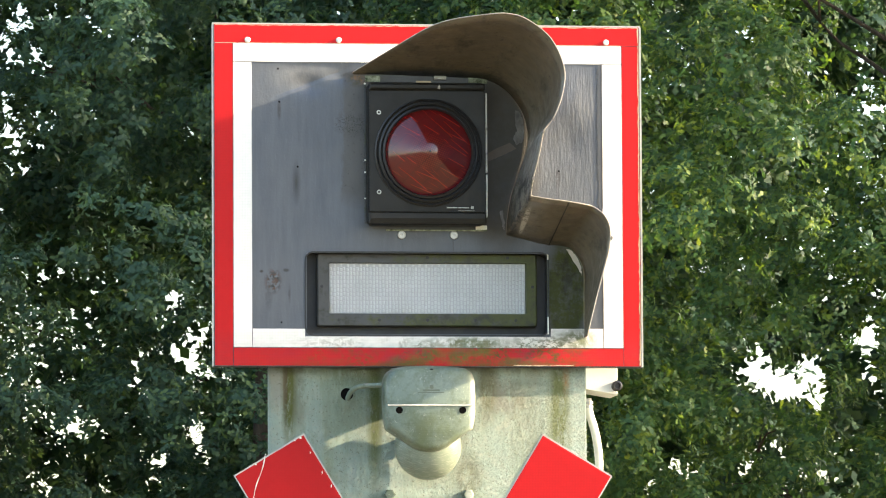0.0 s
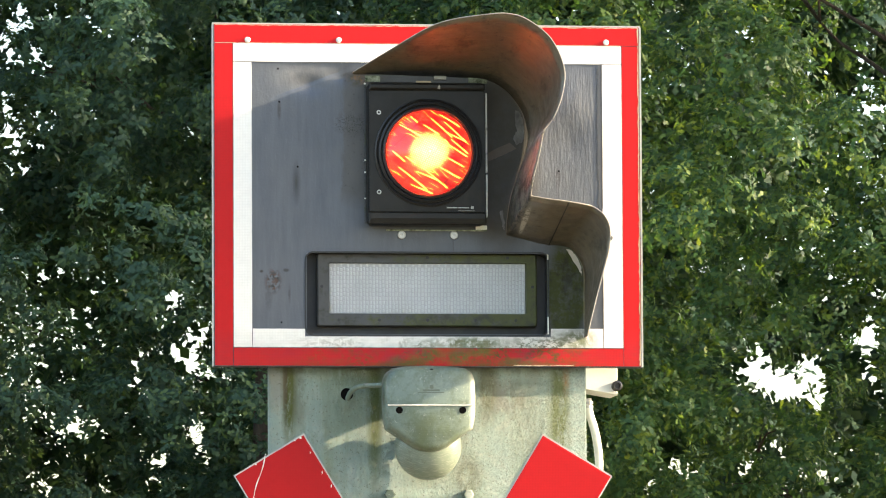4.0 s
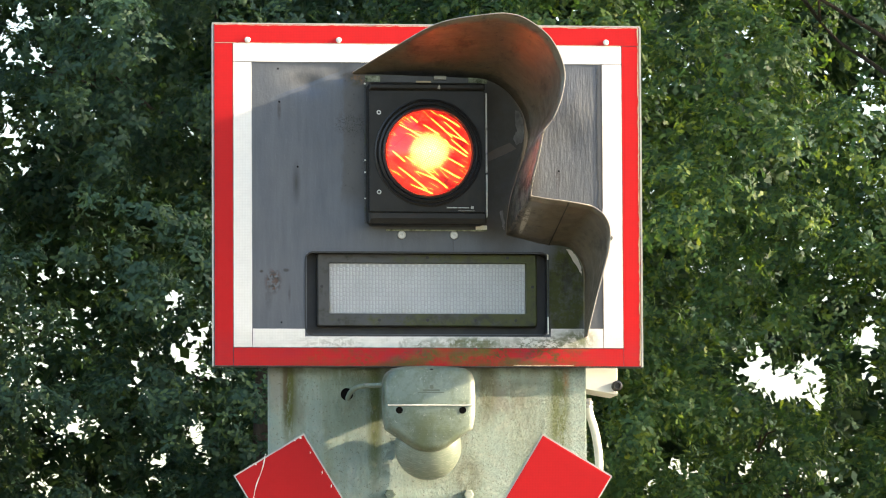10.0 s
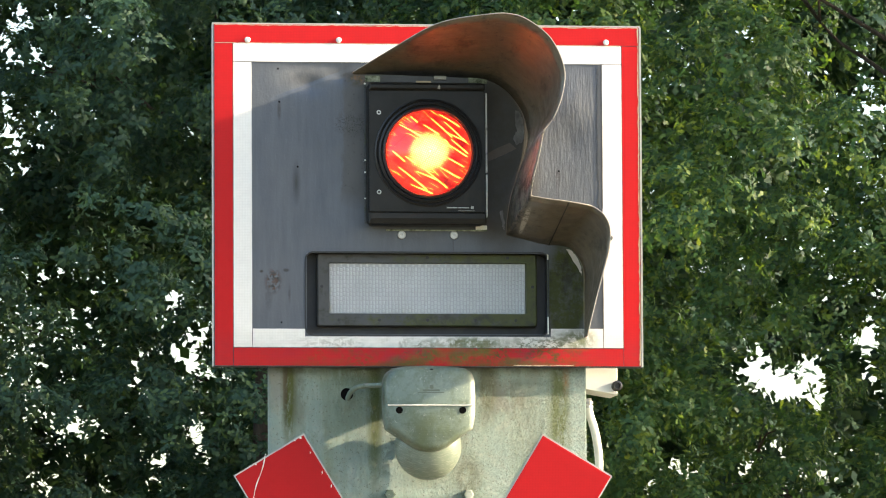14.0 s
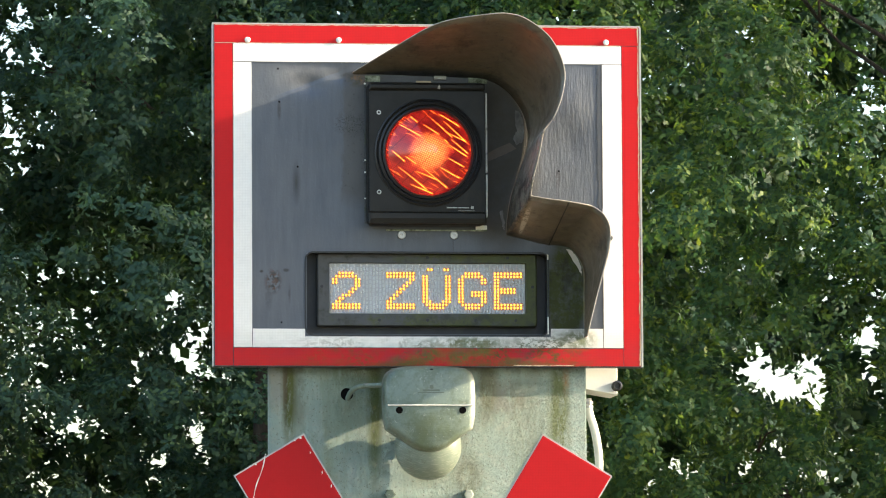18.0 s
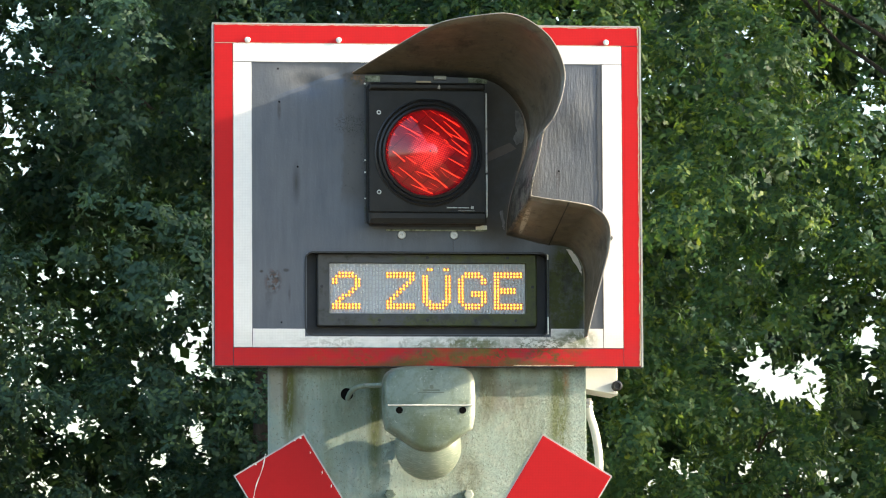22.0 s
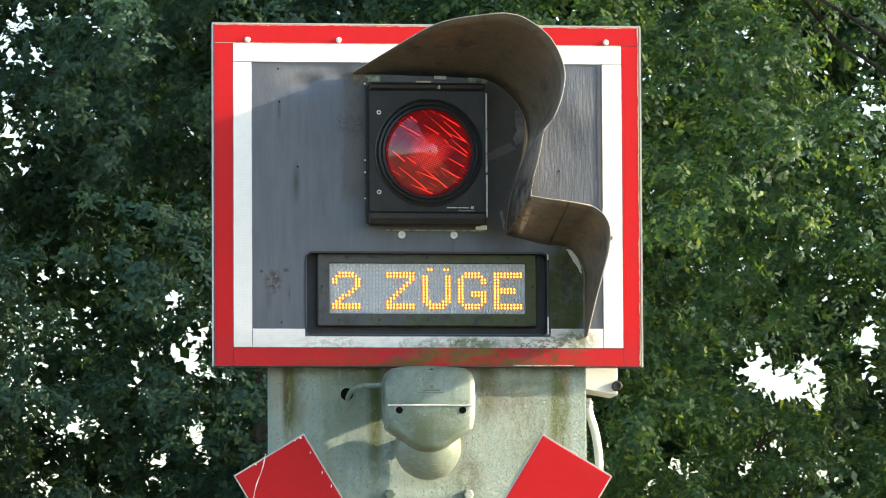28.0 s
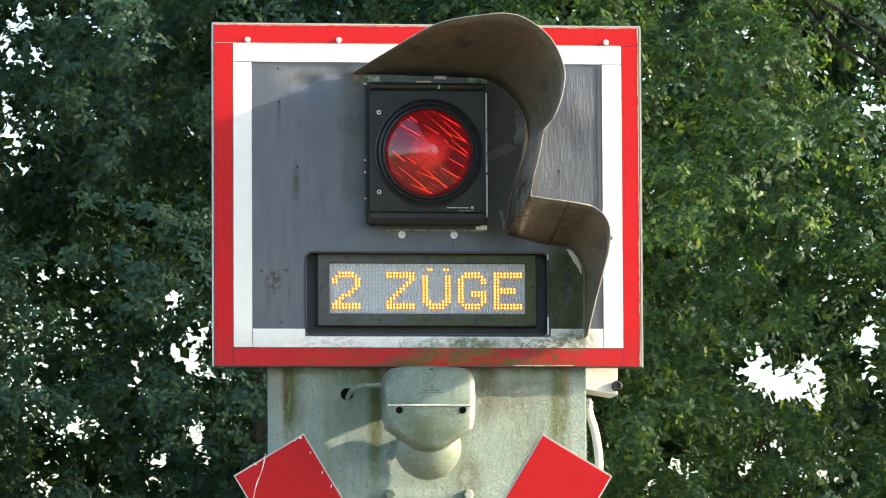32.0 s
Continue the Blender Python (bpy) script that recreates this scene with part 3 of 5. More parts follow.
# ---- signal post ----
FACE = 0.03  # front of the column cover
post = thing("signal_post", 0, 0.16, 0, "round grey steel post standing in the grass behind the signal", "post")
bm = bmesh.new()
loft(bm, [[(0.07 * math.cos(a * math.pi / 12), 0.16 + 0.07 * math.sin(a * math.pi / 12), z) for a in range(24)] for z in (0, 2.93)])
part("tube", bm, ALU, post, smooth=True)
bm = bmesh.new()
loft(bm, [rr(0, 0, 0.36, 0.36, 0.02, 0)] * 1 + [rr(0, 0, 0.36, 0.36, 0.02, 0.03)])
bm.transform(Matrix.Translation((0, 0.16, 0.03)) @ Matrix.Rotation(radians(-90), 4, "X") @ Matrix.Rotation(0, 4, "X"))
plate = part("base_plate", bm, ALU, post)
for sx in (-0.13, 0.13):
    for sy in (-0.13, 0.13):
        bm = bmesh.new()
        tube(bm, [(sx, 0.16 + sy, 0.0), (sx, 0.16 + sy, 0.065)], [0.014, 0.014], 6)
        part("bolt", bm, STEEL, plate)

# ---- column cover ----
column = thing("column_cover", 0, 0.09, 1.55, "weathered grey-green sheet-metal cover with algae streaks below the signal board", "signal housing")
bm = bmesh.new()
box(bm, -0.394, 0.396, FACE, 0.05, 1.55, 2.70, 0.003)
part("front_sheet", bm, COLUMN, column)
for sx in (-0.389, 0.390):
    bm = bmesh.new()
    box(bm, sx, sx + 0.004, 0.052, 0.11, 1.55, 2.70)
    part("side_flange", bm, COLUMN, column)
bm = bmesh.new()
loft(bm, [ring(-0.2, 2.610, r, y, 24) for r, y in ((0.0172, FACE - 0.0005), (0.0168, FACE - 0.0014), (0.0155, FACE - 0.0014))], False, False)
grommet = part("grommet", bm, COLUMN, column)
bm = lathe(-0.2, 2.610, [(0.0155, FACE - 0.001), (0.001, FACE - 0.0008)], 20, False, True)
part("cable_hole", bm, DARK, grommet, "dark round cable hole")
for bx in (-0.096, 0.099):
    bm = lathe(bx, 2.362, [(0.0140, FACE), (0.0140, FACE - 0.012), (0.0105, FACE - 0.016)], 6, False, True)
    part("bolt", bm, BELL, column, "hexagonal bolt head painted grey-green")

# ---- signal board ----
board = thing("signal_board", 0, 0.06, 2.677, "rectangular dark grey signal board edged with red and white reflective tape", "signal board")
HOLES = [(-0.301, 0.296, 2.757, 2.957), (-0.150, 0.138, 3.03, 3.37)]
DENTS = [(-0.295, 3.374, 0.040, 0.022, 0.0085), (-0.215, 3.394, 0.028, 0.016, 0.0050), (0.30, 3.22, 0.05, 0.06, 0.005), (0.36, 3.33, 0.04, 0.06, -0.004), (0.36, 3.24, 0.03, 0.05, 0.004),
         (-0.30, 3.06, 0.09, 0.2, 0.002)]


def panel_depth(x, z):
    d = sum(a * math.exp(-((x - cx) / rx) ** 2 - ((z - cz) / rz) ** 2) for cx, cz, rx, rz, a in DENTS)
    # a sharp kink running up to the visor's corner
    h = z - (3.3400 + 0.388 * (x + 0.368))
    span = math.exp(-(((x + 0.285) / 0.09) ** 4))
    if h > 0:
        d += 0.0040 * span * min(1.0, h / 0.010) * max(0.0, 1 - h / 0.085)
    return d


bm = bmesh.new()
xs = sorted(set([round(v, 4) for v in np.linspace(-0.53, 0.53, 190)] + [round(v, 4) for v in np.linspace(-0.40, -0.17, 75)] + [h[i] for h in HOLES for i in (0, 1)]))
zs = sorted(set([round(v, 4) for v in np.linspace(2.677, 3.523, 150)] + [round(v, 4) for v in np.linspace(3.31, 3.44, 60)] + [h[i] for h in HOLES for i in (2, 3)]))
grid = [[bm.verts.new((x, panel_depth(x, z), z)) for x in xs] for z in zs]
for j in range(len(zs) - 1):
    for i in range(len(xs) - 1):
        mx, mz = (xs[i] + xs[i + 1]) / 2, (zs[j] + zs[j + 1]) / 2
        if not any(h[0] < mx < h[1] and h[2] < mz < h[3] for h in HOLES):
            bm.faces.new((grid[j][i], grid[j][i + 1], grid[j + 1][i + 1], grid[j + 1][i]))
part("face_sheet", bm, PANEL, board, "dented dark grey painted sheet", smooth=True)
for name, b in (("top_edge", (-0.533, 0.533, 0.001, 0.02, 3.5235, 3.527)), ("bottom_edge", (-0.533, 0.533, 0.001, 0.02, 2.675, 2.6765)),
                ("side_edge", (-0.5335, -0.5305, -0.001, 0.02, 2.677, 3.523)), ("side_edge", (0.5305, 0.5345, -0.004, 0.02, 2.677, 3.523))):
    bm = bmesh.new()
    part(name, box(bm, *b), RECESS if name == "bottom_edge" else ALU, board)
bm = bmesh.new()
loft(bm, [rr(0, 3.125, 0.80, 0.75, 0.002, 0.062), rr(0, 3.125, 0.80, 0.75, 0.002, 0.066), rr(-0.005, 3.2, 0.262, 0.33, 0.01, 0.066), rr(-0.005, 3.2, 0.262, 0.33, 0.01, 0.062)], False, False)
part("back_sheet", bm, ALU, board)


def strip(x0, x1, z0, z1, y, seed):
    """A tape strip with the fine saw-toothed cut edges of prismatic sheeting."""
    rnd = random.Random(seed)
    bm = bmesh.new()
    upright = (z1 - z0) > (x1 - x0)
    a0, a1, b0, b1 = (z0, z1, x0, x1) if upright else (x0, x1, z0, z1)
    n = max(4, int((a1 - a0) / 0.0055))
    lo, hi = [], []
    for i in range(2 * n + 1):
        a = a0 + (a1 - a0) * i / (2 * n)
        k = (0.0009 if i % 2 else -0.0009)
        lo.append((a, b0 - k + rnd.uniform(-0.0006, 0.0004)))
        hi.append((a, b1 + k + rnd.uniform(-0.0004, 0.0006)))
    flip = (lambda a, b: (b, a)) if upright else (lambda a, b: (a, b))
    wave = [0.00008 * math.sin(i * 0.35 + seed) for i in range(len(lo))]
    rows = []
    for side, lift in ((lo, 0.0012), (lo, 0), (hi, 0), (hi, 0.0012)):
        rows.append([bm.verts.new((flip(*p)[0], y + lift + (w if not lift else 0), flip(*p)[1])) for p, w in zip(side, wave)])
    for r0, r1 in zip(rows, rows[1:]):
        for i in range(len(r0) - 1):
            bm.faces.new((r0[i], r0[i + 1], r1[i + 1], r1[i]))
    return bm


for k, (x0, x1, z0, z1, m) in enumerate((
        (-0.528, 0.529, 3.477, 3.5225, RED_TAPE), (-0.528, -0.4835, 2.6785, 3.475, RED_TAPE), (0.4865, 0.529, 2.6785, 3.4755, RED_TAPE),
        (-0.4815, 0.485, 2.6785, 2.722, RED_TAPE), (-0.4815, 0.4845, 3.4305, 3.4755, WHITE_TAPE), (-0.4815, -0.4365, 2.724, 3.4285, WHITE_TAPE),
        (0.4365, 0.4845, 2.724, 3.4285, WHITE_TAPE), (-0.306, 0.304, 2.724, 2.7505, WHITE_TAPE), (-0.4345, -0.306, 2.724, 2.769, WHITE_TAPE),
        (0.304, 0.4345, 2.724, 2.771, WHITE_TAPE))):
    red = m is RED_TAPE
    part("red_tape" if red else "white_tape", strip(x0, x1, z0, z1, -0.003, k), m, board, "red reflective tape" if red else "white reflective tape")
for rx, rz in ((-0.446, 3.484), (-0.220, 3.485), (0.447, 3.485)):
    part("rivet", lathe(rx, rz, [(0.0072, -0.004), (0.0068, -0.0065), (0.0045, -0.0085), (0.001, -0.0092)], 20, False, True), WHITE, board, "white round rivet head", smooth=True)
for rx, rz in ((-0.066, 3.002), (0.064, 3.002)):
    ob = part("screw", lathe(rx, rz, [(0.0105, 0.001), (0.0105, -0.004), (0.009, -0.006), (0.004, -0.006), (0.003, -0.004)], 20, False, True), STEEL, board, "zinc-plated screw with a washer", smooth=True)
for rx, rz in ((-0.323, 3.17), (0.327, 3.163), (-0.371, 3.413), (-0.368, 3.331), (-0.364, 2.785)):
    part("hole", lathe(rx, rz, [(0.0024, -0.0012), (0.0024, -0.0016), (0.0005, -0.0015)], 12, False, True), DARK, board, "small dark screw hole")



def ragged(x0, x1, z0, z1, y, jag, seed, step=0.004):
    """A thin torn strip, straight on one side and uneven on the other."""
    rnd = random.Random(seed)
    upright = (z1 - z0) > (x1 - x0)
    n = max(6, int(((z1 - z0) if upright else (x1 - x0)) / step))
    bm = bmesh.new()
    rows, drift = [], 0.0
    for i in range(n + 1):
        drift = 0.75 * drift + rnd.uniform(-jag, jag) * 0.6
        k = i / n
        pair = ((x0 + drift + rnd.uniform(-jag, jag) * 0.4, z0 + (z1 - z0) * k), (x1, z0 + (z1 - z0) * k)) if upright else ((x0 + (x1 - x0) * k, z0 + drift + rnd.uniform(-jag, jag) * 0.4), (x0 + (x1 - x0) * k, z1))
        rows.append([bm.verts.new((px, y, pz)) for px, pz in pair])
    for r0, r1 in zip(rows, rows[1:]):
        bm.faces.new((r0[0], r0[1], r1[1], r1[0]))
    return bm


part("edge_gap", ragged(0.4235, 0.4345, 3.01, 3.4285, -0.0022, 0.0030, 3), EDGE_PAINT, board, "dark worn strip beside the white tape")
for k, (x0, x1, z0, z1, jag) in enumerate(((-0.527, 0.528, 3.5205, 3.5218, 0.0010), (-0.527, -0.475, 3.4758, 3.4772, 0.0009), (-0.47, 0.484, 3.4757, 3.4772, 0.0011), (0.5258, 0.5278, 2.68, 3.52, 0.0011),
                                        (0.21, 0.36, 2.6796, 2.6812, 0.0016))):
    part("peeled_edge", ragged(x0, x1, z0, z1, -0.0036, jag, 40 + k), TORN, board, "pale torn edge of the tape")
bm = bmesh.new()
part("seam", box(bm, 0.0615, 0.0627, -0.0012, 0.0005, 2.962, 2.990), RUBBER, board, "short dark seam below the lamp")

# band of sunlight between the hoods, laid on as a thin coloured strip
bm = bmesh.new()
loft(bm, [[(x, y, z) for x, z in ((0.150, 3.2064), (0.172, 3.2190), (0.205, 3.2330), (0.2215, 3.2185), (0.190, 3.2030), (0.150, 3.1860))] for y in (-0.0008, -0.0022)])
part("sun_band", bm, SUN_BAND, board, "thin brown strip, coloured as a band of sunlight beside the lamp")

# ---- signal lamp ----
lamp = thing("signal_lamp", LAMP_X, 0.06, 3.02, "black square lamp housing with a round red flashing lens", "signal light")
CX, CZ = -0.007, 3.200
bm = bmesh.new()
loft(bm, [rr(CX, CZ, 0.290, 0.350, 0.012, 0.07), rr(CX, CZ, 0.292, 0.354, 0.014, -0.040), rr(CX, CZ, 0.286, 0.348, 0.013, -0.050),
          ring(LAMP_X, LAMP_Z, 0.112, -0.050, 24), ring(LAMP_X, LAMP_Z, 0.110, 0.07, 24)], False, False)
part("housing", bm, BLACK, lamp)
bm = bmesh.new()
outer = rr(CX, 3.204, 0.286, 0.298, 0.006, 0, 5)
loft(bm, [[(x, y, z) for x, _, z in outer] for y in (-0.0515, -0.058)] + [ring(LAMP_X, LAMP_Z, 0.113, y, 24) for y in (-0.060, -0.052)], False, False)
part("door", bm, BLACK, lamp, "black door round the lens")
bm = bmesh.new()
box(bm, CX - 0.143, CX + 0.143, -0.064, -0.0505, 3.357, 3.372, 0.004)
part("top_lip", bm, BLACK, lamp)
bm = bmesh.new()
loft(bm, [[(x, y, z) for x, z in ((0.018, 3.3585), (0.0245, 3.3580), (0.0250, 3.364), (0.0225, 3.3695), (0.0195, 3.365))] for y in (-0.063, -0.0652)])
part("chip", bm, HOOD_EDGE, lamp, "pale chip in the top lip")
bm = bmesh.new()
loft(bm, [[(x, y, z) for x, z in ((CX - 0.145, 3.026), (CX + 0.145, 3.026), (CX + 0.145, 3.052), (CX - 0.145, 3.052))] for y in (-0.0505, -0.062)]
     + [[(x, -0.066, z) for x, z in ((CX - 0.141, 3.038), (CX + 0.141, 3.038), (CX + 0.143, 3.050), (CX - 0.143, 3.050))]])
part("bottom_chin", bm, BLACK, lamp)
for r0, r1, y in ((0.1265, 0.1335, -0.063), (0.116, 0.1235, -0.068)):
    part("sealing_ring", lathe(LAMP_X, LAMP_Z, [(r1, -0.057), (r1, y), ((r0 + r1) / 2, y - 0.003), (r0, y), (r0, -0.057)], 64), RUBBER, lamp, smooth=True)
rim = part("lens_rim", lathe(LAMP_X, LAMP_Z, [(0.1145, -0.057), (0.1145, -0.071), (0.110, -0.073), (0.1065, -0.064), (0.1065, -0.05)], 64), RUBBER, lamp, smooth=True)
# a shallow cone with a small rounded middle
prof = [(LENS_R, -0.056), (LENS_R, -0.058), (0.080, -0.0692), (0.050, -0.0817), (0.030, -0.0900), (0.021, -0.0937), (0.017, -0.0950), (0.010, -0.0962), (0.001, -0.0966)]
lens = part("lens", lathe(LAMP_X, LAMP_Z, prof, 96, False, True), LENS, rim, "conical red signal lens", smooth=True)
part("lens_dimple", lathe(LAMP_X, LAMP_Z, [(0.0022, -0.0966), (0.0016, -0.0974), (0.0003, -0.0975)], 12, False, True), RUBBER, rim, "small dark dot at the tip of the lens")
for sx, sz in ((-0.127, 3.300), (-0.127, 3.103)):
    screw = part("screw", lathe(sx, sz, [(0.0058, -0.056), (0.0058, -0.060), (0.005, -0.061), (0.0028, -0.061), (0.0026, -0.0585)], 16, False, False), STEEL, lamp, smooth=True)
    part("screw_socket", lathe(sx, sz, [(0.0027, -0.0590), (0.0005, -0.0588)], 10, False, True), DARK, screw)
for x0, x1, z0, z1 in ((0.040, 0.066, 3.0635, 3.0665), (0.068, 0.096, 3.0638, 3.0660), (0.068, 0.110, 3.0568, 3.0580), (0.100, 0.107, 3.0625, 3.0685)):
    bm = bmesh.new()
    part("maker_label", box(bm, x0, x1, -0.0605, -0.0585, z0, z1), ALU, lamp, "small white printed bars")
# pale strips stand in for sky seen through the slit beside the housing
for z0, z1 in ((3.045, 3.15), (3.156, 3.20), (3.204, 3.262), (3.266, 3.352)):
    bm = bmesh.new()
    part("slit_strip", box(bm, 0.1405, 0.1445, -0.036, -0.004, z0, z1), PALE, lamp, "pale strip standing in for a bright slit")
bm = bmesh.new()
part("gap_patch", box(bm, 0.118, 0.146, -0.010, -0.004, 3.016, 3.026), PALE, lamp, "pale patch standing in for a gap below the housing")
# patches and strips coloured like the open gaps round the housing
bm = bmesh.new()
part("gap_patch", box(bm, -0.105, 0.146, -0.006, -0.003, 3.012, 3.0155), GREENISH, lamp, "pale patch standing in for a gap below the housing")
bm = bmesh.new()
part("gap_patch", box(bm, -0.155, -0.118, -0.008, -0.003, 3.382, 3.397), GREENISH, lamp, "greenish patch standing in for foliage seen through the gap")
bm = bmesh.new()
part("gap_patch", box(bm, 0.016, 0.046, -0.012, -0.003, 3.388, 3.3975), ALU, lamp, "bare metal patch")
bm = bmesh.new()
part("gap_patch", box(bm, -0.034, 0.002, -0.063, -0.055, 3.3745, 3.3785), TORN, lamp, "tan sealant smear on the lamp housing")
bm = bmesh.new()
part("gap_patch", box(bm, 0.102, 0.149, -0.006, -0.003, 3.380, 3.395), GREENISH, lamp, "greenish patch standing in for foliage seen through the gap")
bm = bmesh.new()
part("gap_strip", box(bm, -0.1580, -0.1530, -0.004, -0.0015, 3.03, 3.378), MOSSY, lamp, "dark strip standing in for the open gap beside the housing")
for z in (3.09, 3.155, 3.185, 3.375):
    bm = bmesh.new()
    part("slit_strip", box(bm, -0.1585, -0.1535, -0.0065, -0.0042, z, z + 0.004), PALE, lamp, "pale strip standing in for a bright slit")
# rear can with a baffle, behind the lens: unseen, added to hide the bulb
bm = bmesh.new()
x0, x1, y0, y1, z0, z1 = -0.14, 0.136, 0.071, 0.45, 3.00, 3.375
loft(bm, [[(x, y, z) for x, z in ((x0, z0), (x1, z0), (x1, z1), (x0, z1))] for y in (y0, y1)], False, True)
part("rear_can", bm, DARK, lamp, "black rear can of the lamp")
bm = bmesh.new()
sq = [(x, 0.19, z) for x, _, z in rr(-0.002, 3.1875, 0.274, 0.373, 0.001, 0, 5)]
loft(bm, [sq, ring(LAMP_X, LAMP_Z, 0.052, 0.19, 24)], False, False)
part("baffle", bm, DARK, lamp)
# unseen pane, added to turn the dimmed bulb's light pinker
part("colour_filter", lathe(LAMP_X, LAMP_Z, [(0.0515, 0.1895), (0.03, 0.1895), (0.001, 0.1895)], 24, False, True), FILTER, lamp, "added unseen pane that tints the dim light magenta")
BULB_AT = Vector((LAMP_X, 0.0, LAMP_Z))
bm = bmesh.new()
bmesh.ops.create_icosphere(bm, subdivisions=2, radius=0.012)
bm.transform(Matrix.Translation(BULB_AT))
bulb = part("bulb", bm, FILAMENT, lamp, "glowing lamp bulb", smooth=True, own=BULB_AT)

# ---- visor ----
visor = thing("visor", 0.05, 0.0, 3.39, "bent brown-black sheet-metal visor with worn bare edges over lamp and display", "visor")


def hood(rows, name):
    """A bent sheet between its line on the board and its free front rim (base x, z; rim x, z, depth)."""
    pts = spline(rows, 5)
    bm = bmesh.new()
    loops = []
    for bx, bz, rx, rz, d in pts:
        a = Vector((bx, -0.001, bz))
        b = Vector((rx, -0.001 - d, rz))
        loops.append([a.lerp(b, k / 8) for k in range(9)])
    rows_ = loft(bm, loops, False, False, False)
    sheet = part(name, bm, HOOD, visor, smooth=True)
    mod = sheet.modifiers.new("thickness", "SOLIDIFY")
    mod.thickness, mod.offset = 0.003, 0
    bm = bmesh.new()
    tube(bm, [loop[-1] for loop in loops], [0.0014] * len(loops), 6)
    part(name + "_rim", bm, HOOD_EDGE, sheet, "worn bare metal rim", smooth=True)
    if name == "lower_hood":
        bm = bmesh.new()
        line = [Vector(p) + Vector((0, 0, -0.0022)) for p in loops[11]]
        tube(bm, line, [0.0013] * len(line), 6)
        part("seam", bm, RUBBER, sheet, "dark seam across the lower hood")
    return loops


hood([(-0.184, 3.402, -0.185, 3.405, 0.005), (-0.12, 3.402, -0.107, 3.444, 0.16), (-0.05, 3.4, -0.038, 3.475, 0.33), (0.01, 3.398, 0.018, 3.491, 0.38),
      (0.08, 3.396, 0.112, 3.503, 0.4), (0.146, 3.39, 0.153, 3.504, 0.4), (0.18, 3.376, 0.194, 3.493, 0.4), (0.203, 3.357, 0.243, 3.459, 0.4),
      (0.222, 3.335, 0.270, 3.422, 0.4), (0.238, 3.308, 0.286, 3.381, 0.4), (0.247, 3.28, 0.289, 3.346, 0.4), (0.251, 3.25, 0.280, 3.298, 0.4),
      (0.248, 3.22, 0.261, 3.251, 0.39), (0.241, 3.195, 0.240, 3.222, 0.38), (0.225, 3.15, 0.232, 3.172, 0.36), (0.208, 3.097, 0.222, 3.120, 0.33),
      (0.2, 3.05, 0.219, 3.085, 0.3), (0.196, 3.005, 0.219, 3.073, 0.29)], "upper_hood")
hood([(0.196, 3.005, 0.219, 3.073, 0.29), (0.24, 2.994, 0.261, 3.066, 0.29), (0.292, 2.982, 0.303, 3.061, 0.29), (0.33, 2.979, 0.351, 3.054, 0.28),
      (0.355, 2.972, 0.375, 3.049, 0.27), (0.375, 2.95, 0.400, 3.028, 0.28), (0.385, 2.93, 0.414, 2.995, 0.28), (0.39, 2.905, 0.412, 2.947, 0.275),
      (0.39, 2.87, 0.404, 2.912, 0.27), (0.39, 2.8, 0.381, 2.824, 0.26), (0.389, 2.75, 0.362, 2.737, 0.24)], "lower_hood")

# paint lifted off to bare metal beside the visor
for outline in (((0.343, 2.970), (0.357, 2.967), (0.372, 2.946), (0.381, 2.926), (0.383, 2.904), (0.369, 2.928), (0.355, 2.950)),
                ((0.219, 3.314), (0.228, 3.312), (0.238, 3.29), (0.241, 3.262), (0.238, 3.236), (0.222, 3.228), (0.213, 3.243), (0.222, 3.262), (0.218, 3.290)),
                ((0.178, 3.062), (0.186, 3.064), (0.190, 3.035), (0.191, 3.016), (0.186, 3.018), (0.184, 3.036))):
    bm = bmesh.new()
    rnd = random.Random(len(outline))
    torn = []
    for (xa, za), (xb, zb) in zip(outline, outline[1:] + outline[:1]):
        for k in range(5):
            torn.append((xa + (xb - xa) * k / 5 + rnd.uniform(-0.0014, 0.0014), za + (zb - za) * k / 5 + rnd.uniform(-0.0014, 0.0014)))
    loft(bm, [[(x, y, z) for x, z in torn] for y in (-0.0015, -0.0028)])
    part("bare_patch", bm, BARE if len(outline) == 7 else SCUFF, visor, "bare metal where the paint has peeled")

for x, y, z in ((0.262, -0.392, 3.250), (0.240, -0.382, 3.221), (0.221, -0.332, 3.112), (0.219, -0.31, 3.092), (0.418, -0.2815, 2.972)):
    rnd = random.Random(int(x * 1000))
    bm = bmesh.new()
    flat = [(x + rnd.uniform(0.4, 1.0) * 0.0045 * math.cos(a), z + rnd.uniform(0.4, 1.0) * 0.008 * math.sin(a)) for a in np.linspace(0, 2 * math.pi, 9)[:-1]]
    loft(bm, [[(px, yy, pz) for px, pz in flat] for yy in (y, y + 0.004)])
    part("rim_nick", bm, SCUFF, visor, "torn nick in the worn rim")

# ---- message display ----
display = thing("message_display", 0, 0.05, 2.757, "recessed dot-matrix message display in a mossy grey bezel", "display")
bm = bmesh.new()
loft(bm, [rr(-0.0025, 2.857, 0.607, 0.209, 0.021, -0.001), rr(-0.0025, 2.857, 0.606, 0.208, 0.021, -0.0028), rr(-0.0025, 2.857, 0.601, 0.203, 0.019, -0.0028),
          rr(-0.0025, 2.857, 0.600, 0.202, 0.019, 0.045)], False, True)
part("recess_frame", bm, RECESS, display, "dark rounded recess")
bm = bmesh.new()
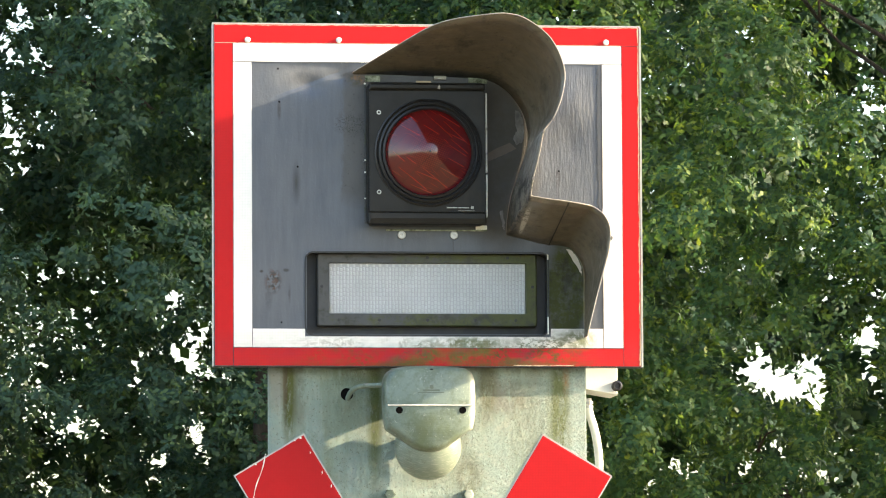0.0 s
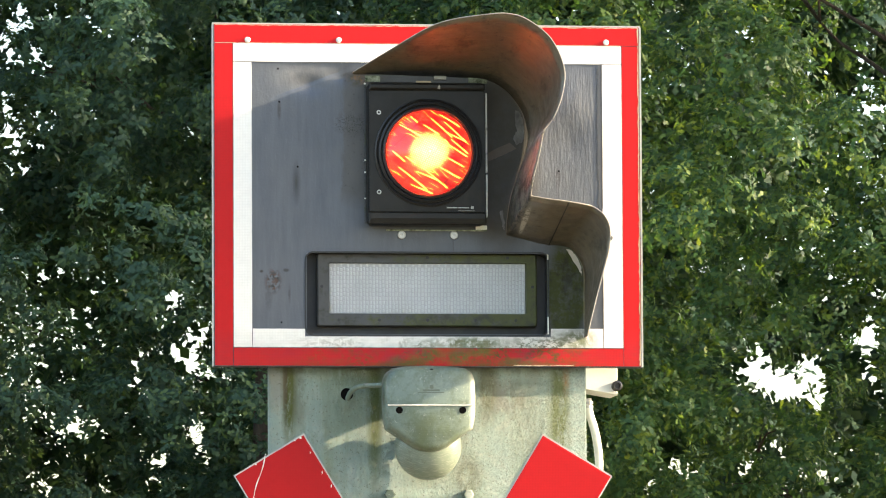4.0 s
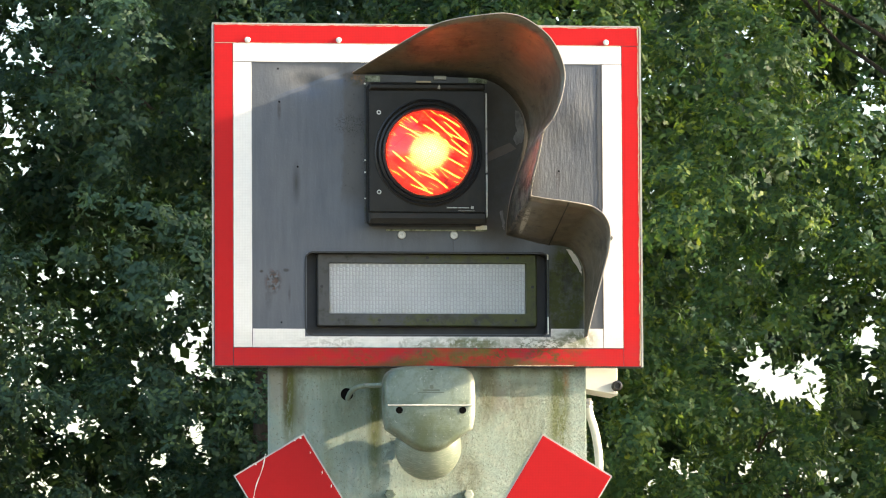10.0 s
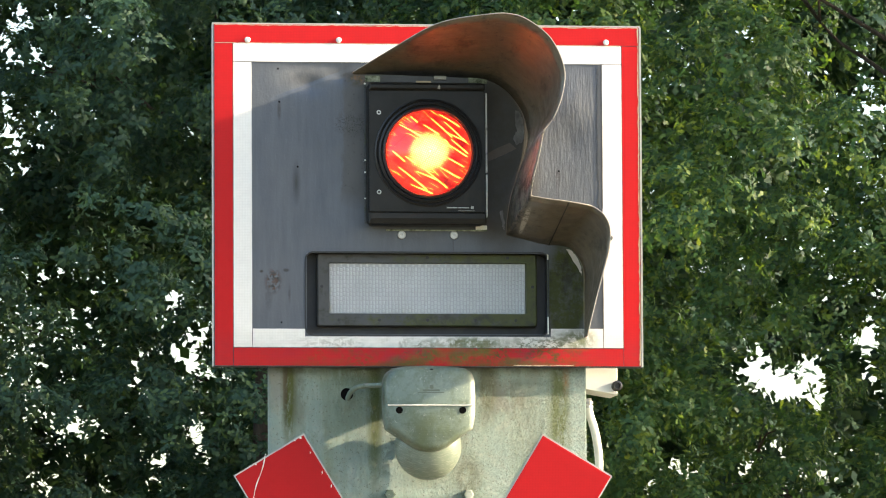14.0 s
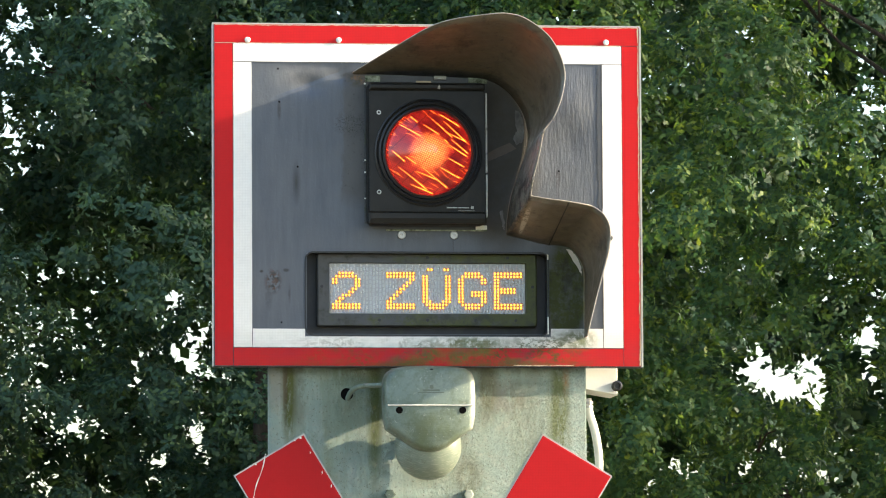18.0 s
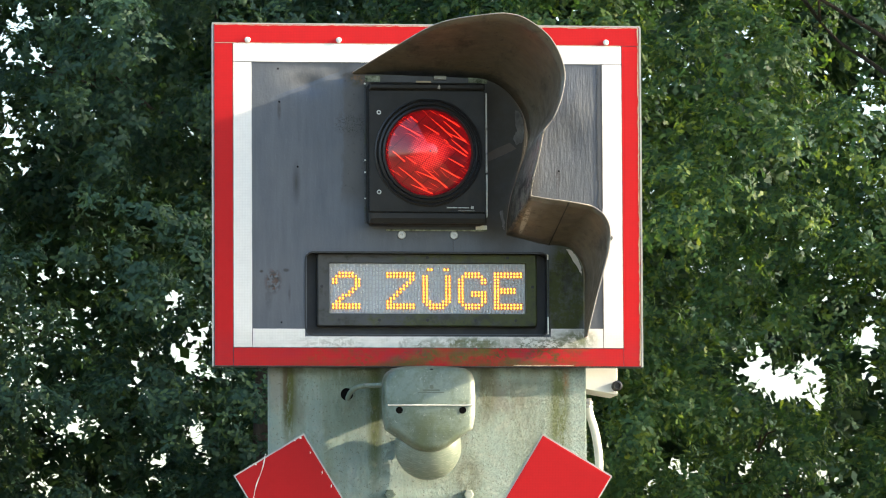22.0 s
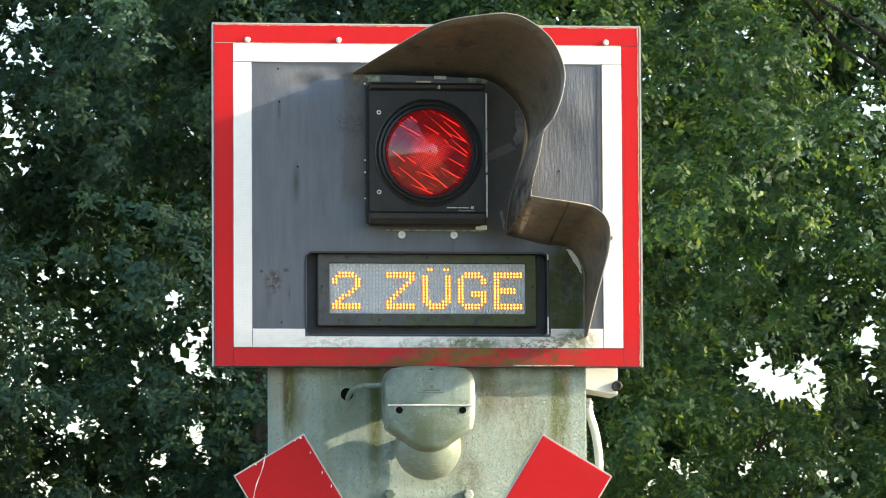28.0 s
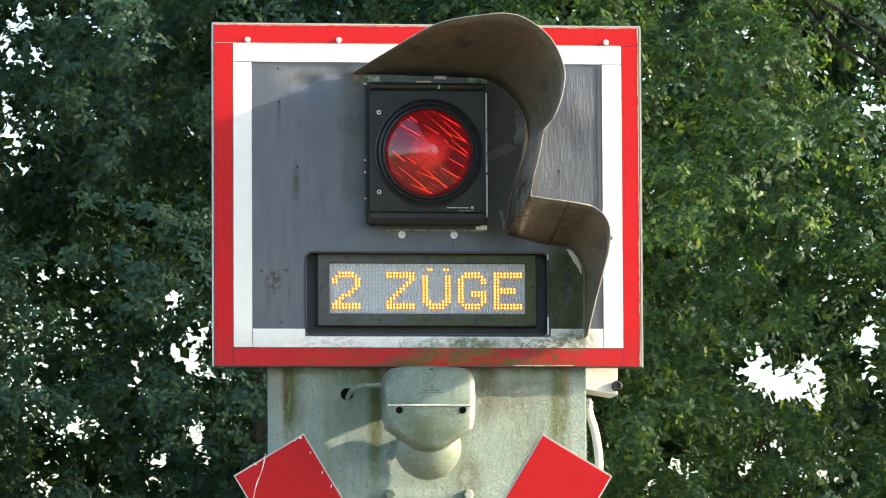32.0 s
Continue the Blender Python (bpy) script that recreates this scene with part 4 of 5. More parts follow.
loft(bm, [rr(0.0, 2.868, 0.546, 0.180, 0.006, 0.044), rr(0.0, 2.868, 0.546, 0.180, 0.006, 0.024), rr(0.0, 2.868, 0.540, 0.175, 0.006, 0.021),
          rr(0.0015, 2.872, 0.492, 0.127, 0.004, 0.021), rr(0.0015, 2.872, 0.487, 0.124, 0.003, 0.031)], False, False)
bezel = part("bezel", bm, MOSSY, display, "mossy grey bezel")
for sx, sz in ((-0.262, 2.876), (-0.22, 2.793), (-0.12, 2.793), (0.0, 2.793), (0.12, 2.793), (0.22, 2.793), (0.262, 2.876), (-0.2, 2.948), (0.0, 2.948), (0.2, 2.948)):
    part("screw", lathe(sx, sz, [(0.004, 0.0215), (0.004, 0.019), (0.001, 0.0185)], 10, False, True), RECESS, bezel)
bm = bmesh.new()
face = part("matrix_face", box(bm, -0.242, 0.245, 0.030, 0.036, 2.810, 2.934), LED_FACE, display, "milky grey dot-matrix face")
# pale strips stand in for the bright slit beside the recess
for z0, z1 in ((2.757, 2.80), (2.942, 2.955)):
    bm = bmesh.new()
    part("slit_strip", box(bm, 0.2955, 0.2985, -0.0075, -0.0052, z0, z1), PALE, display, "pale strip standing in for a bright slit")
COLS, PITCH, ROWP = 60, 0.0081, 0.0103
bm = bmesh.new()
rnd = random.Random(12)
for i in range(COLS):
    for j in range(12):
        x = -0.2415 + (i + 0.5) * PITCH + rnd.uniform(-0.0003, 0.0003)
        z = 2.8125 + (j + (0.25 if i % 2 else 0.42)) * ROWP
        if z + 0.0045 > 2.933:
            continue
        w = 0.0031 + rnd.uniform(-0.0005, 0.0003)
        box(bm, x - w, x + w * rnd.uniform(0.6, 1.0), 0.0285, 0.0305, z - 0.0043, z + 0.0045, 0.0012)
cells = part("cell_relief", bm, LED_CELL, face, "milky plastic matrix cells")
tagged(cells, kind="stuff")
GLYPHS = {
    "2": "..#####.. .#######. ##.....## ##.....## .......## ......##. .....##.. ...###... ..##..... .##...... ######### #########",
    "Z": "######### ######### .......## ......##. .....##.. ....##... ...##.... ..##..... .##...... ##....... ######### #########",
    "U": "......... ##.....## ##.....## ##.....## ##.....## ##.....## ##.....## ##.....## ##.....## ###...### .#######. ..#####..",
    "G": "..#####.. .#######. ##.....## ##.....## ##....... ##....... ##..##### ##..##### ##.....## ##.....## .#######. ..#####..",
    "E": "######### ######### ##....... ##....... ##....... #######.. #######.. ##....... ##....... ##....... ######### #########",
}
letters = []
ON_Y, TEXT_X, TEXT_Z = 0.0258, -0.2375, 2.9135


def glyph(rows, col, dots=()):
    bm = bmesh.new()
    cells_ = [(c, r) for r, row in enumerate(rows.split()) for c, ch in enumerate(row) if ch == "#"] + list(dots)
    for c, r in cells_:
        x, z = TEXT_X + (col + c + 0.5) * 0.00808, TEXT_Z - (r + 0.5) * 0.00778
        for w, h, y, slot in ((0.0034, 0.0039, ON_Y, 1), (0.0021, 0.0029, ON_Y - 0.0006, 0)):
            loop = [bm.verts.new((x + w * math.cos(a), y, z + h * math.sin(a))) for a in np.linspace(0, 2 * math.pi, 9)[:-1]]
            bm.faces.new(loop).material_index = slot
    return bm


for ch, col, dots in (("2", 0, ()), ("Z", 16.7, ()), ("U", 27.8, ((1.5, -1.2), (2.5, -1.2), (6.5, -1.2), (7.5, -1.2))), ("G", 38.8, ()), ("E", 49.8, ())):
    at = Vector((TEXT_X + (col + 4.5) * 0.00808, ON_Y, 2.866))
    letters.append(part("lit_letter", glyph(GLYPHS[ch], col, dots), [GLOW_CORE, GLOW_RIM], display, "amber lit letter of the words 2 Z\u00dcGE", own=at))

# ---- warning bell ----
bell = thing("warning_bell", -0.003, FACE, 2.45, "grey-green painted warning bell with a cast cover and round gong", "bell")


def cover(k, y):
    """The outline of the cast cover: rounded top, tapering to a blunt tip."""
    half = [(0.0, 2.678), (0.06, 2.676), (0.090, 2.671), (0.106, 2.660), (0.113, 2.643), (0.1145, 2.60), (0.1145, 2.576), (0.112, 2.545), (0.107, 2.521),
            (0.075, 2.500), (0.045, 2.477), (0.025, 2.467), (0.0, 2.464)]
    pts = half + [(-x, z) for x, z in half[-2:0:-1]]
    return [(-0.003 + x * k, y, 2.575 + (z - 2.575) * k) for x, z in pts]


bm = bmesh.new()
loft(bm, [cover(1.0, -0.002), cover(1.0, -0.026), cover(0.982, -0.041), cover(0.93, -0.056), cover(0.86, -0.061)], False, True)
case_ = part("cover", bm, BELL, bell, smooth=True)
# ridge in off-white: light on its top face put into the colour
bm = bmesh.new()
box(bm, -0.108, 0.102, -0.0645, -0.056, 2.5765, 2.5800, 0.001)
part("seam_ridge", bm, HOSE, case_, "raised seam across the cover")
for sx in (-0.080, 0.076):
    part("screw_hole", lathe(sx, 2.566, [(0.0085, -0.0605), (0.0085, -0.0625), (0.006, -0.0620), (0.001, -0.0617)], 20, False, True), DARK, case_, "round dark screw hole")
part("screw_hole", lathe(0.0, 2.6625, [(0.0058, -0.056), (0.0058, -0.0600), (0.001, -0.0598)], 14, False, True), DARK, case_, "round dark screw hole")
for x0, x1, z0, z1 in ((-0.034, 0.030, 2.6085, 2.6105), (-0.022, 0.020, 2.613, 2.617), (-0.005, 0.004, 2.619, 2.628)):
    bm = bmesh.new()
    part("maker_mark", box(bm, x0, x1, -0.0615, -0.0600, z0, z1), CAST_MARK, case_, "small raised cast bars")
bm = bmesh.new()
loft(bm, [ring(0.0, 2.482, 0.083 * math.sin(a), FACE - 0.066 * math.cos(a), 48) for a in np.linspace(math.pi / 2, 0.03, 16)], False, True)
bm2 = bmesh.new()
box(bm2, -0.030, 0.030, -0.02, FACE + 0.03, 2.605, 2.66)
part("back_plate", bm2, BELL, bell)
part("gong", bm, GONG, bell, "round bell gong", smooth=True)
part("stem", lathe(0.0, 2.508, [(0.021, FACE + 0.03), (0.021, FACE - 0.03)], 20), BELL, bell, smooth=True)
bell.location += Vector((-0.0030, -0.03, -0.0025))
cable = thing("bell_cable", -0.2, FACE, 2.60, "short grey-green painted conduit from the bell into the cover", "cable")
bm = bmesh.new()
tube(bm, [tuple(p) for p in spline([(-0.105, -0.036, 2.628), (-0.150, -0.028, 2.628), (-0.178, -0.008, 2.624), (-0.192, 0.014, 2.614), (-0.1985, 0.031, 2.598)], 5)], [0.0064] * 21, 10)
part("sleeve", bm, BELL, cable, smooth=True)

# ---- St Andrew's cross ----
left_arm = None
cross = thing("st_andrews_cross", -0.01, FACE, 1.70, "red and white St Andrew's cross plates bolted across the column", "crossing sign")
for sx, cx in ((-1, -0.392), (1, 0.371)):
    ang = math.atan2(1.66, 1.0)
    d = Vector((-sx * math.cos(ang), 0, -math.sin(ang)))
    w = Vector((math.sin(ang), 0, -sx * math.cos(ang)))
    mid = Vector((cx, 0, 2.458))
    y = FACE - 0.0040 if sx < 0 else FACE - 0.0016
    bm = bmesh.new()
    corners = [mid - d * 0.004 - w * 0.1015, mid - d * 0.004 + w * 0.1015, mid + d * 1.444 + w * 0.1015, mid + d * 1.444 - w * 0.1015]
    loft(bm, [[(p.x, yy, p.z) for p in corners] for yy in (y + 0.0014, y + 0.0007)])
    plate = part("backing_plate", bm, ALU, cross, "grey metal backing plate")
    first = None
    for name, a, b, m in (("arm_end", 0.0, 0.46, CROSS_RED), ("arm_middle", 0.461, 0.98, WHITE_TAPE), ("arm_end", 0.981, 1.44, CROSS_RED)):
        bm = bmesh.new()
        corners = [mid + d * a - w * 0.098, mid + d * a + w * 0.098, mid + d * b + w * 0.098, mid + d * b - w * 0.098]
        inner = [p.lerp(sum(corners, Vector()) / 4, 0.012) for p in corners]
        loft(bm, [[(p.x, yy, p.z) for p in pts] for yy, pts in ((y + 0.0006, corners), (y, corners), (y - 0.0005, inner))], False, True)
        arm = part(name, bm, m, plate)
        first = first or arm
    left_arm = first if sx < 0 else left_arm

bm = bmesh.new()
line = spline([(-0.402, 2.463), (-0.410, 2.425), (-0.425, 2.385), (-0.434, 2.345), (-0.45, 2.30)], 5)
rows = [[bm.verts.new((x + k * (0.0006 + 0.0011 * math.sin(i * 0.5) ** 2), FACE - 0.0049, z)) for k in (-1, 1)] for i, (x, z) in enumerate(line)]
for a, b in zip(rows, rows[1:]):
    bm.faces.new((a[0], a[1], b[1], b[0]))
part("scratch", bm, HOSE, left_arm.parent, "long white scratch in the red sheeting")

# white chips along the edges of the red sheeting
rnd = random.Random(7)
for x, z, w, h in ((-0.316, 2.502, 0.008, 0.006), (-0.330, 2.495, 0.006, 0.003), (-0.426, 2.437, 0.004, 0.007), (-0.262, 2.417, 0.003, 0.008), (-0.240, 2.383, 0.004, 0.010), (-0.291, 2.465, 0.003, 0.006), (-0.44, 2.432, 0.005, 0.003)):
    bm = bmesh.new()
    loop = [bm.verts.new((x + w * rnd.uniform(0.2, 0.7) * math.cos(a), FACE - 0.0050, z + h * rnd.uniform(0.2, 0.7) * math.sin(a))) for a in np.linspace(0, 2 * math.pi, 10)[:-1]]
    bm.faces.new(loop)
    part("chip", bm, HOSE, left_arm.parent, "white chip in the red sheeting")

# ---- junction box and hose behind the column ----
jbox = thing("junction_box", 0.44, 0.12, 2.62, "white painted junction box with a black cable gland beside the column", "junction box")
bm = bmesh.new()
case = ((0.37, 2.735), (0.48, 2.735), (0.48, 2.612), (0.37, 2.631))
loft(bm, [[(0.425 + (x - 0.425) * k, y, 2.675 + (z - 2.675) * k) for x, z in case] for y, k in ((0.2, 1.0), (0.072, 1.0), (0.069, 0.97))])
part("case", bm, WHITE, jbox)
part("gland", lathe(0.477, 2.634, [(0.013, 0.085), (0.013, 0.052), (0.010, 0.048), (0.007, 0.048), (0.006, 0.054), (0.001, 0.054)], 20, False, True), RUBBER, jbox, "black cable gland", smooth=True)
hose = thing("hose", 0.42, 0.12, 2.4, "off-white cable hose hanging from the junction box", "hose")
bm = bmesh.new()
pts = spline([(0.411, 0.12, 2.606), (0.416, 0.12, 2.57), (0.428, 0.12, 2.53), (0.437, 0.12, 2.48), (0.439, 0.12, 2.43), (0.430, 0.12, 2.37), (0.41, 0.13, 2.30)], 5)
tube(bm, [tuple(p) for p in pts], [0.0105] * len(pts), 12)
part("sleeve", bm, HOSE, hose, smooth=True)
for z in (2.598, 2.588):
    bm = bmesh.new()
    tube(bm, [(0.411, 0.12, z), (0.412, 0.12, z - 0.006)], [0.0145, 0.0145], 12)
    part("hose_clamp", bm, STEEL, hose)


# ---- trees ----
def rosettes(centres, axes, size, rnd, per=7):
    """Oak leaves spread like a star round each twig end: all vertices and quads of one crown."""
    t = np.array([0.0, 0.27, 0.42, 0.70, 1.0])  # a lobed leaf along x: stations and half widths
    w = np.array([0.02, 0.18, 0.08, 0.26, 0.03])
    tmpl = np.concatenate([np.stack([t, w, 0.05 - 0.26 * t * t], 1), np.stack([t, -w, 0.05 - 0.26 * t * t], 1)])  # drooping tip
    m = len(t)
    quad = np.array([[i, i + 1, m + i + 1, m + i] for i in range(m - 1)])
    N = len(centres) * per
    ax = axes / np.linalg.norm(axes, axis=1)[:, None]
    e1 = np.cross(ax, rnd.normal(0, 1, ax.shape))
    e1 /= np.linalg.norm(e1, axis=1)[:, None]
    e2 = np.cross(ax, e1)
    ax, e1, e2 = (np.repeat(v, per, 0) for v in (ax, e1, e2))
    phi = (np.tile(np.arange(per) * 2 * math.pi / per, len(centres)) + rnd.normal(0, 0.35, N))[:, None]
    tilt = rnd.uniform(-0.35, 0.75, N)[:, None]
    radial = e1 * np.cos(phi) + e2 * np.sin(phi)
    along = radial * np.cos(tilt) + ax * np.sin(tilt)
    nrm = ax * np.cos(tilt) - radial * np.sin(tilt) + rnd.normal(0, 0.22, (N, 3))
    side = np.cross(nrm, along)
    side /= np.linalg.norm(side, axis=1)[:, None]
    nrm = np.cross(along, side)
    sc = size * rnd.uniform(0.65, 1.25, N)
    pos = np.repeat(centres, per, 0) + along * size * 0.12 + rnd.normal(0, size * 0.18, (N, 3))
    v = pos[:, None, :] + sc[:, None, None] * (tmpl[None, :, 0:1] * along[:, None, :] + tmpl[None, :, 1:2] * side[:, None, :] + tmpl[None, :, 2:3] * nrm[:, None, :])
    f = quad[None] + (np.arange(N) * 2 * m)[:, None, None]
    return v.reshape(-1, 3), f.reshape(-1, 4)


# thin places in the row of crowns (x, z, radius), as they lie at the front of the row
THIN_SHADE = [(0.2, 6.21, 0.06), (0.14, 6.87, 0.05), (1.33, 5.1, 0.04), (1.53, 4.84, 0.08), (1.47, 4.71, 0.05), (1.07, 4.61, 0.04), (1.06, 4.5, 0.04),
              (1.43, 4.62, 0.05), (1.59, 4.51, 0.07), (1.7, 4.51, 0.06), (0.31, 4.48, 0.03), (0.67, 4.32, 0.03), (0.64, 4.18, 0.03), (0.81, 4.11, 0.05), (1.45, 4.18, 0.04),
              (1.51, 4.08, 0.04), (1.56, 3.95, 0.06), (1.16, 3.93, 0.06), (1.28, 3.92, 0.04), (1.19, 3.74, 0.04), (1.4, 3.75, 0.04), (0.44, 3.73, 0.06), (0.17, 4.8, 0.03)]
THIN_SUNNY = [(5.52, 4.68, 0.11), (5.48, 4.57, 0.08), (5.61, 4.49, 0.12), (5.72, 4.45, 0.1), (5.83, 4.51, 0.1), (5.98, 4.61, 0.09), (6.02, 4.39, 0.06), (5.95, 4.33, 0.06),
              (6.3, 4.77, 0.05), (6.37, 4.65, 0.06), (6.32, 4.55, 0.05), (5.56, 4.02, 0.06), (5.45, 3.88, 0.07), (5.72, 4.03, 0.05), (5.41, 4.55, 0.04), (4.91, 3.91, 0.04),
              (5.04, 3.89, 0.03), (5.47, 7.0, 0.05), (6.35, 6.46, 0.06), (4.92, 6.64, 0.02), (5.86, 7.17, 0.03), (6.08, 5.14, 0.03), (6.43, 4.82, 0.04), (6.07, 3.8, 0.05),
              (5.82, 3.82, 0.03), (5.17, 4.49, 0.03), (4.75, 3.78, 0.03), (6.4, 4.45, 0.04), (6.17, 4.0, 0.03)]

THIN_TOP = [(0.44, 7.12, 0.036), (0.56, 7.13, 0.032), (0.74, 7.04, 0.024), (0.22, 7.03, 0.040), (0.3, 7.0, 0.028), (0.9, 6.94, 0.028), (0.13, 6.92, 0.040), (0.4, 6.74, 0.028), (0.34, 6.71, 0.028), (0.46, 6.73, 0.024),
            (0.16, 6.44, 0.028), (0.5, 6.4, 0.028), (0.8, 6.41, 0.024), (0.24, 7.14, 0.032), (0.34, 6.86, 0.028), (1.11, 6.98, 0.020), (1.31, 6.78, 0.020), (0.18, 6.77, 0.032)]


def row_front(p):
    """Where points of the wood lie when drawn towards the signal onto the front of the row, at y = 28."""
    k = 42.75 / (p[:, 1] + 14.75)
    return -1.67 + (p[:, 0] + 1.67) * k, 1.66 + (p[:, 2] - 1.66) * k, k


def oak(x, y, height, crown_z, rx, ry, rz, lobes, size, seed, leaf, label, detail=1.0, foot=0.0):
    """An oak: tapered trunk, spreading limbs, and a crown of rounded lobes, each a heap of leafy clumps, with gaps."""
    rnd = np.random.RandomState(seed)
    tree = thing("oak_tree", x, y, 0, label, "tree", "row of oaks")
    bm = bmesh.new()
    r0 = 0.015 * height
    pts = [(x + foot + 0.12 * math.sin(z * 0.5 + seed), y + 0.1 * math.cos(z * 0.4 + seed), z) for z in np.linspace(-0.02, height * 0.8, 9)]
    tube(bm, pts, [r0 * (1.25 if i == 0 else 1 - 0.1 * i) for i in range(9)], 14)
    part("trunk", bm, BARK, tree, smooth=True)
    # lobes of the crown, spaced apart
    heart = np.array([x, y, crown_z])
    span = np.array([rx, ry, rz])
    found = []
    for _ in range(lobes * 30):
        if len(found) >= lobes:
            break
        u = rnd.normal(0, 1, 3)
        u /= np.linalg.norm(u)
        p = heart + u * span * rnd.uniform(0.35, 1.0) ** 0.5
        r = 0.62 * rnd.uniform(0.7, 1.25)
        if p[2] > 2.2 and all(np.linalg.norm((p - q) * (1, 1, 1.25)) > 0.62 * (r + s) for q, s in found):
            found.append((p, r))
    for k, (p, r) in enumerate(found):
        lx, lz, _ = row_front(p[None])
        if k % 5 or k > 50 or p[1] < y - 0.4 or any(math.hypot(lx[0] - tx, lz[0] - tz) < 0.45 for tx, tz, tr in THIN_SUNNY[:8]):
            continue
        bm = bmesh.new()
        end = Vector(p)
        out = math.hypot(p[0] - x, p[1] - y)
        a0 = Vector((x + foot, y, min(height * 0.74, max(1.5, p[2] - 0.5 * out - 0.3))))
        mid = a0.lerp(end, 0.55) + Vector(rnd.normal(0, 0.15, 3)) - Vector((0, 0, 0.12))
        tube(bm, [tuple(q) for q in spline([a0, a0.lerp(mid, 0.5), mid, end], 3)], list(np.linspace(r0 * 0.14, 0.007, 10)), 7)
        for _ in range(5):
            q0 = mid.lerp(end, rnd.uniform(0.2, 1.0))
            q1 = end + Vector(rnd.normal(0, 0.55 * r, 3))
            tube(bm, [q0, q0.lerp(q1, 0.5) + Vector((0, 0, 0.05)), q1], [0.012, 0.008, 0.003], 5)
        part("limb", bm, BARK, tree, smooth=True)
    # clumps over each lobe's outer and upper side
    P = np.array([p for p, _ in found])
    R = np.array([r for _, r in found])
    n_c = 19 if detail >= 1 else 17
    d = rnd.normal(0, 1, (len(P) * n_c, 3))
    d += np.repeat((P - heart) / span, n_c, 0) * 0.5 + np.array([0, -0.30, 0.25])
    d /= np.linalg.norm(d, axis=1)[:, None]
    C = np.repeat(P, n_c, 0) + d * (np.repeat(R, n_c) * rnd.uniform(0.55, 1.05, len(d)))[:, None] * np.array([1.0, 1.0, 0.8])
    cr = rnd.uniform(0.13, 0.27, len(C))
    ox, oz, _ = row_front(C)
    seen = (ox > -0.5) & (ox < 7.15) & (oz > 3.3) & (oz < 7.8)
    near = seen & (C[:, 1] < y + 0.5)
    v, f, base = [], [], 0
    n_f = max(3, int(11 * detail))
    for pick, n_s, sz, per in ((near, n_f, size, 7), (seen & ~near, max(2, n_f // 2), size * 1.3, 6), (~seen, 2, size * 2.8, 5)):
        c, dd, r = C[pick], d[pick], cr[pick]
        e = rnd.normal(0, 1, (len(c) * n_s, 3)) + np.repeat(dd, n_s, 0) * 0.8 + np.array([0, -0.2, 0.35])
        e /= np.linalg.norm(e, axis=1)[:, None]
        q = np.repeat(c, n_s, 0) + e * (np.repeat(r, n_s) * rnd.uniform(0.5, 1.1, len(e)))[:, None] * np.array([1.1, 1.1, 0.8])
        ax, az, k = row_front(q)
        keep = q[:, 2] > 1.4
        for tx, tz, tr in THIN_SHADE + THIN_SUNNY + THIN_TOP:
            keep &= ((ax - tx) ** 2 + (az - tz) ** 2 > (0.92 * tr + 0.48 * sz * k) ** 2) | (rnd.uniform(0, 1, len(q)) < 0.06)
        q, e = q[keep], e[keep]
        if len(q):
            vv, ff = rosettes(q, e + np.array([0, -0.15, 0.45]), sz, rnd, per)
            v.append(vv)
            f.append(ff + base)
            base += len(vv)
    me = bpy.data.meshes.new("crown")
    me.from_pydata((np.concatenate(v) - np.array([x, y, 0])).tolist(), [], np.concatenate(f).tolist())
    me.materials.append(leaf)
    ob = new("crown", me)
    ob.parent = tree
    tagged(ob, "dense crown of lobed oak leaves", kind="stuff")
    return tree


SHADE_OAK = "oak with a bluish green crown, shade put into its leaf colour"
SUNNY_OAK = "oak with a warm green crown, sunlight put into its leaf colour"
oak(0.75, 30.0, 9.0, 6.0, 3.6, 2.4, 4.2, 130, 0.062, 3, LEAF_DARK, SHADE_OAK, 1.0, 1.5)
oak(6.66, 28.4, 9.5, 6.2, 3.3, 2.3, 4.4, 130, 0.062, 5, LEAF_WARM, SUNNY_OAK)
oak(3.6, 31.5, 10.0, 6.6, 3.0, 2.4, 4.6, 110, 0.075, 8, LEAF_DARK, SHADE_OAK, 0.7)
# unseen oak, added in the sun's path to shade the right crown's lower part
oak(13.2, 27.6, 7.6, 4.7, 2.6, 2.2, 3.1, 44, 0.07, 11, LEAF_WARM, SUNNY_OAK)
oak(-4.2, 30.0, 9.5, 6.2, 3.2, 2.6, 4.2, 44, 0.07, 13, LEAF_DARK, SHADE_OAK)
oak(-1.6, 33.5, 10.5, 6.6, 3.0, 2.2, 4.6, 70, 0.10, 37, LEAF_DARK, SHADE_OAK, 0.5)
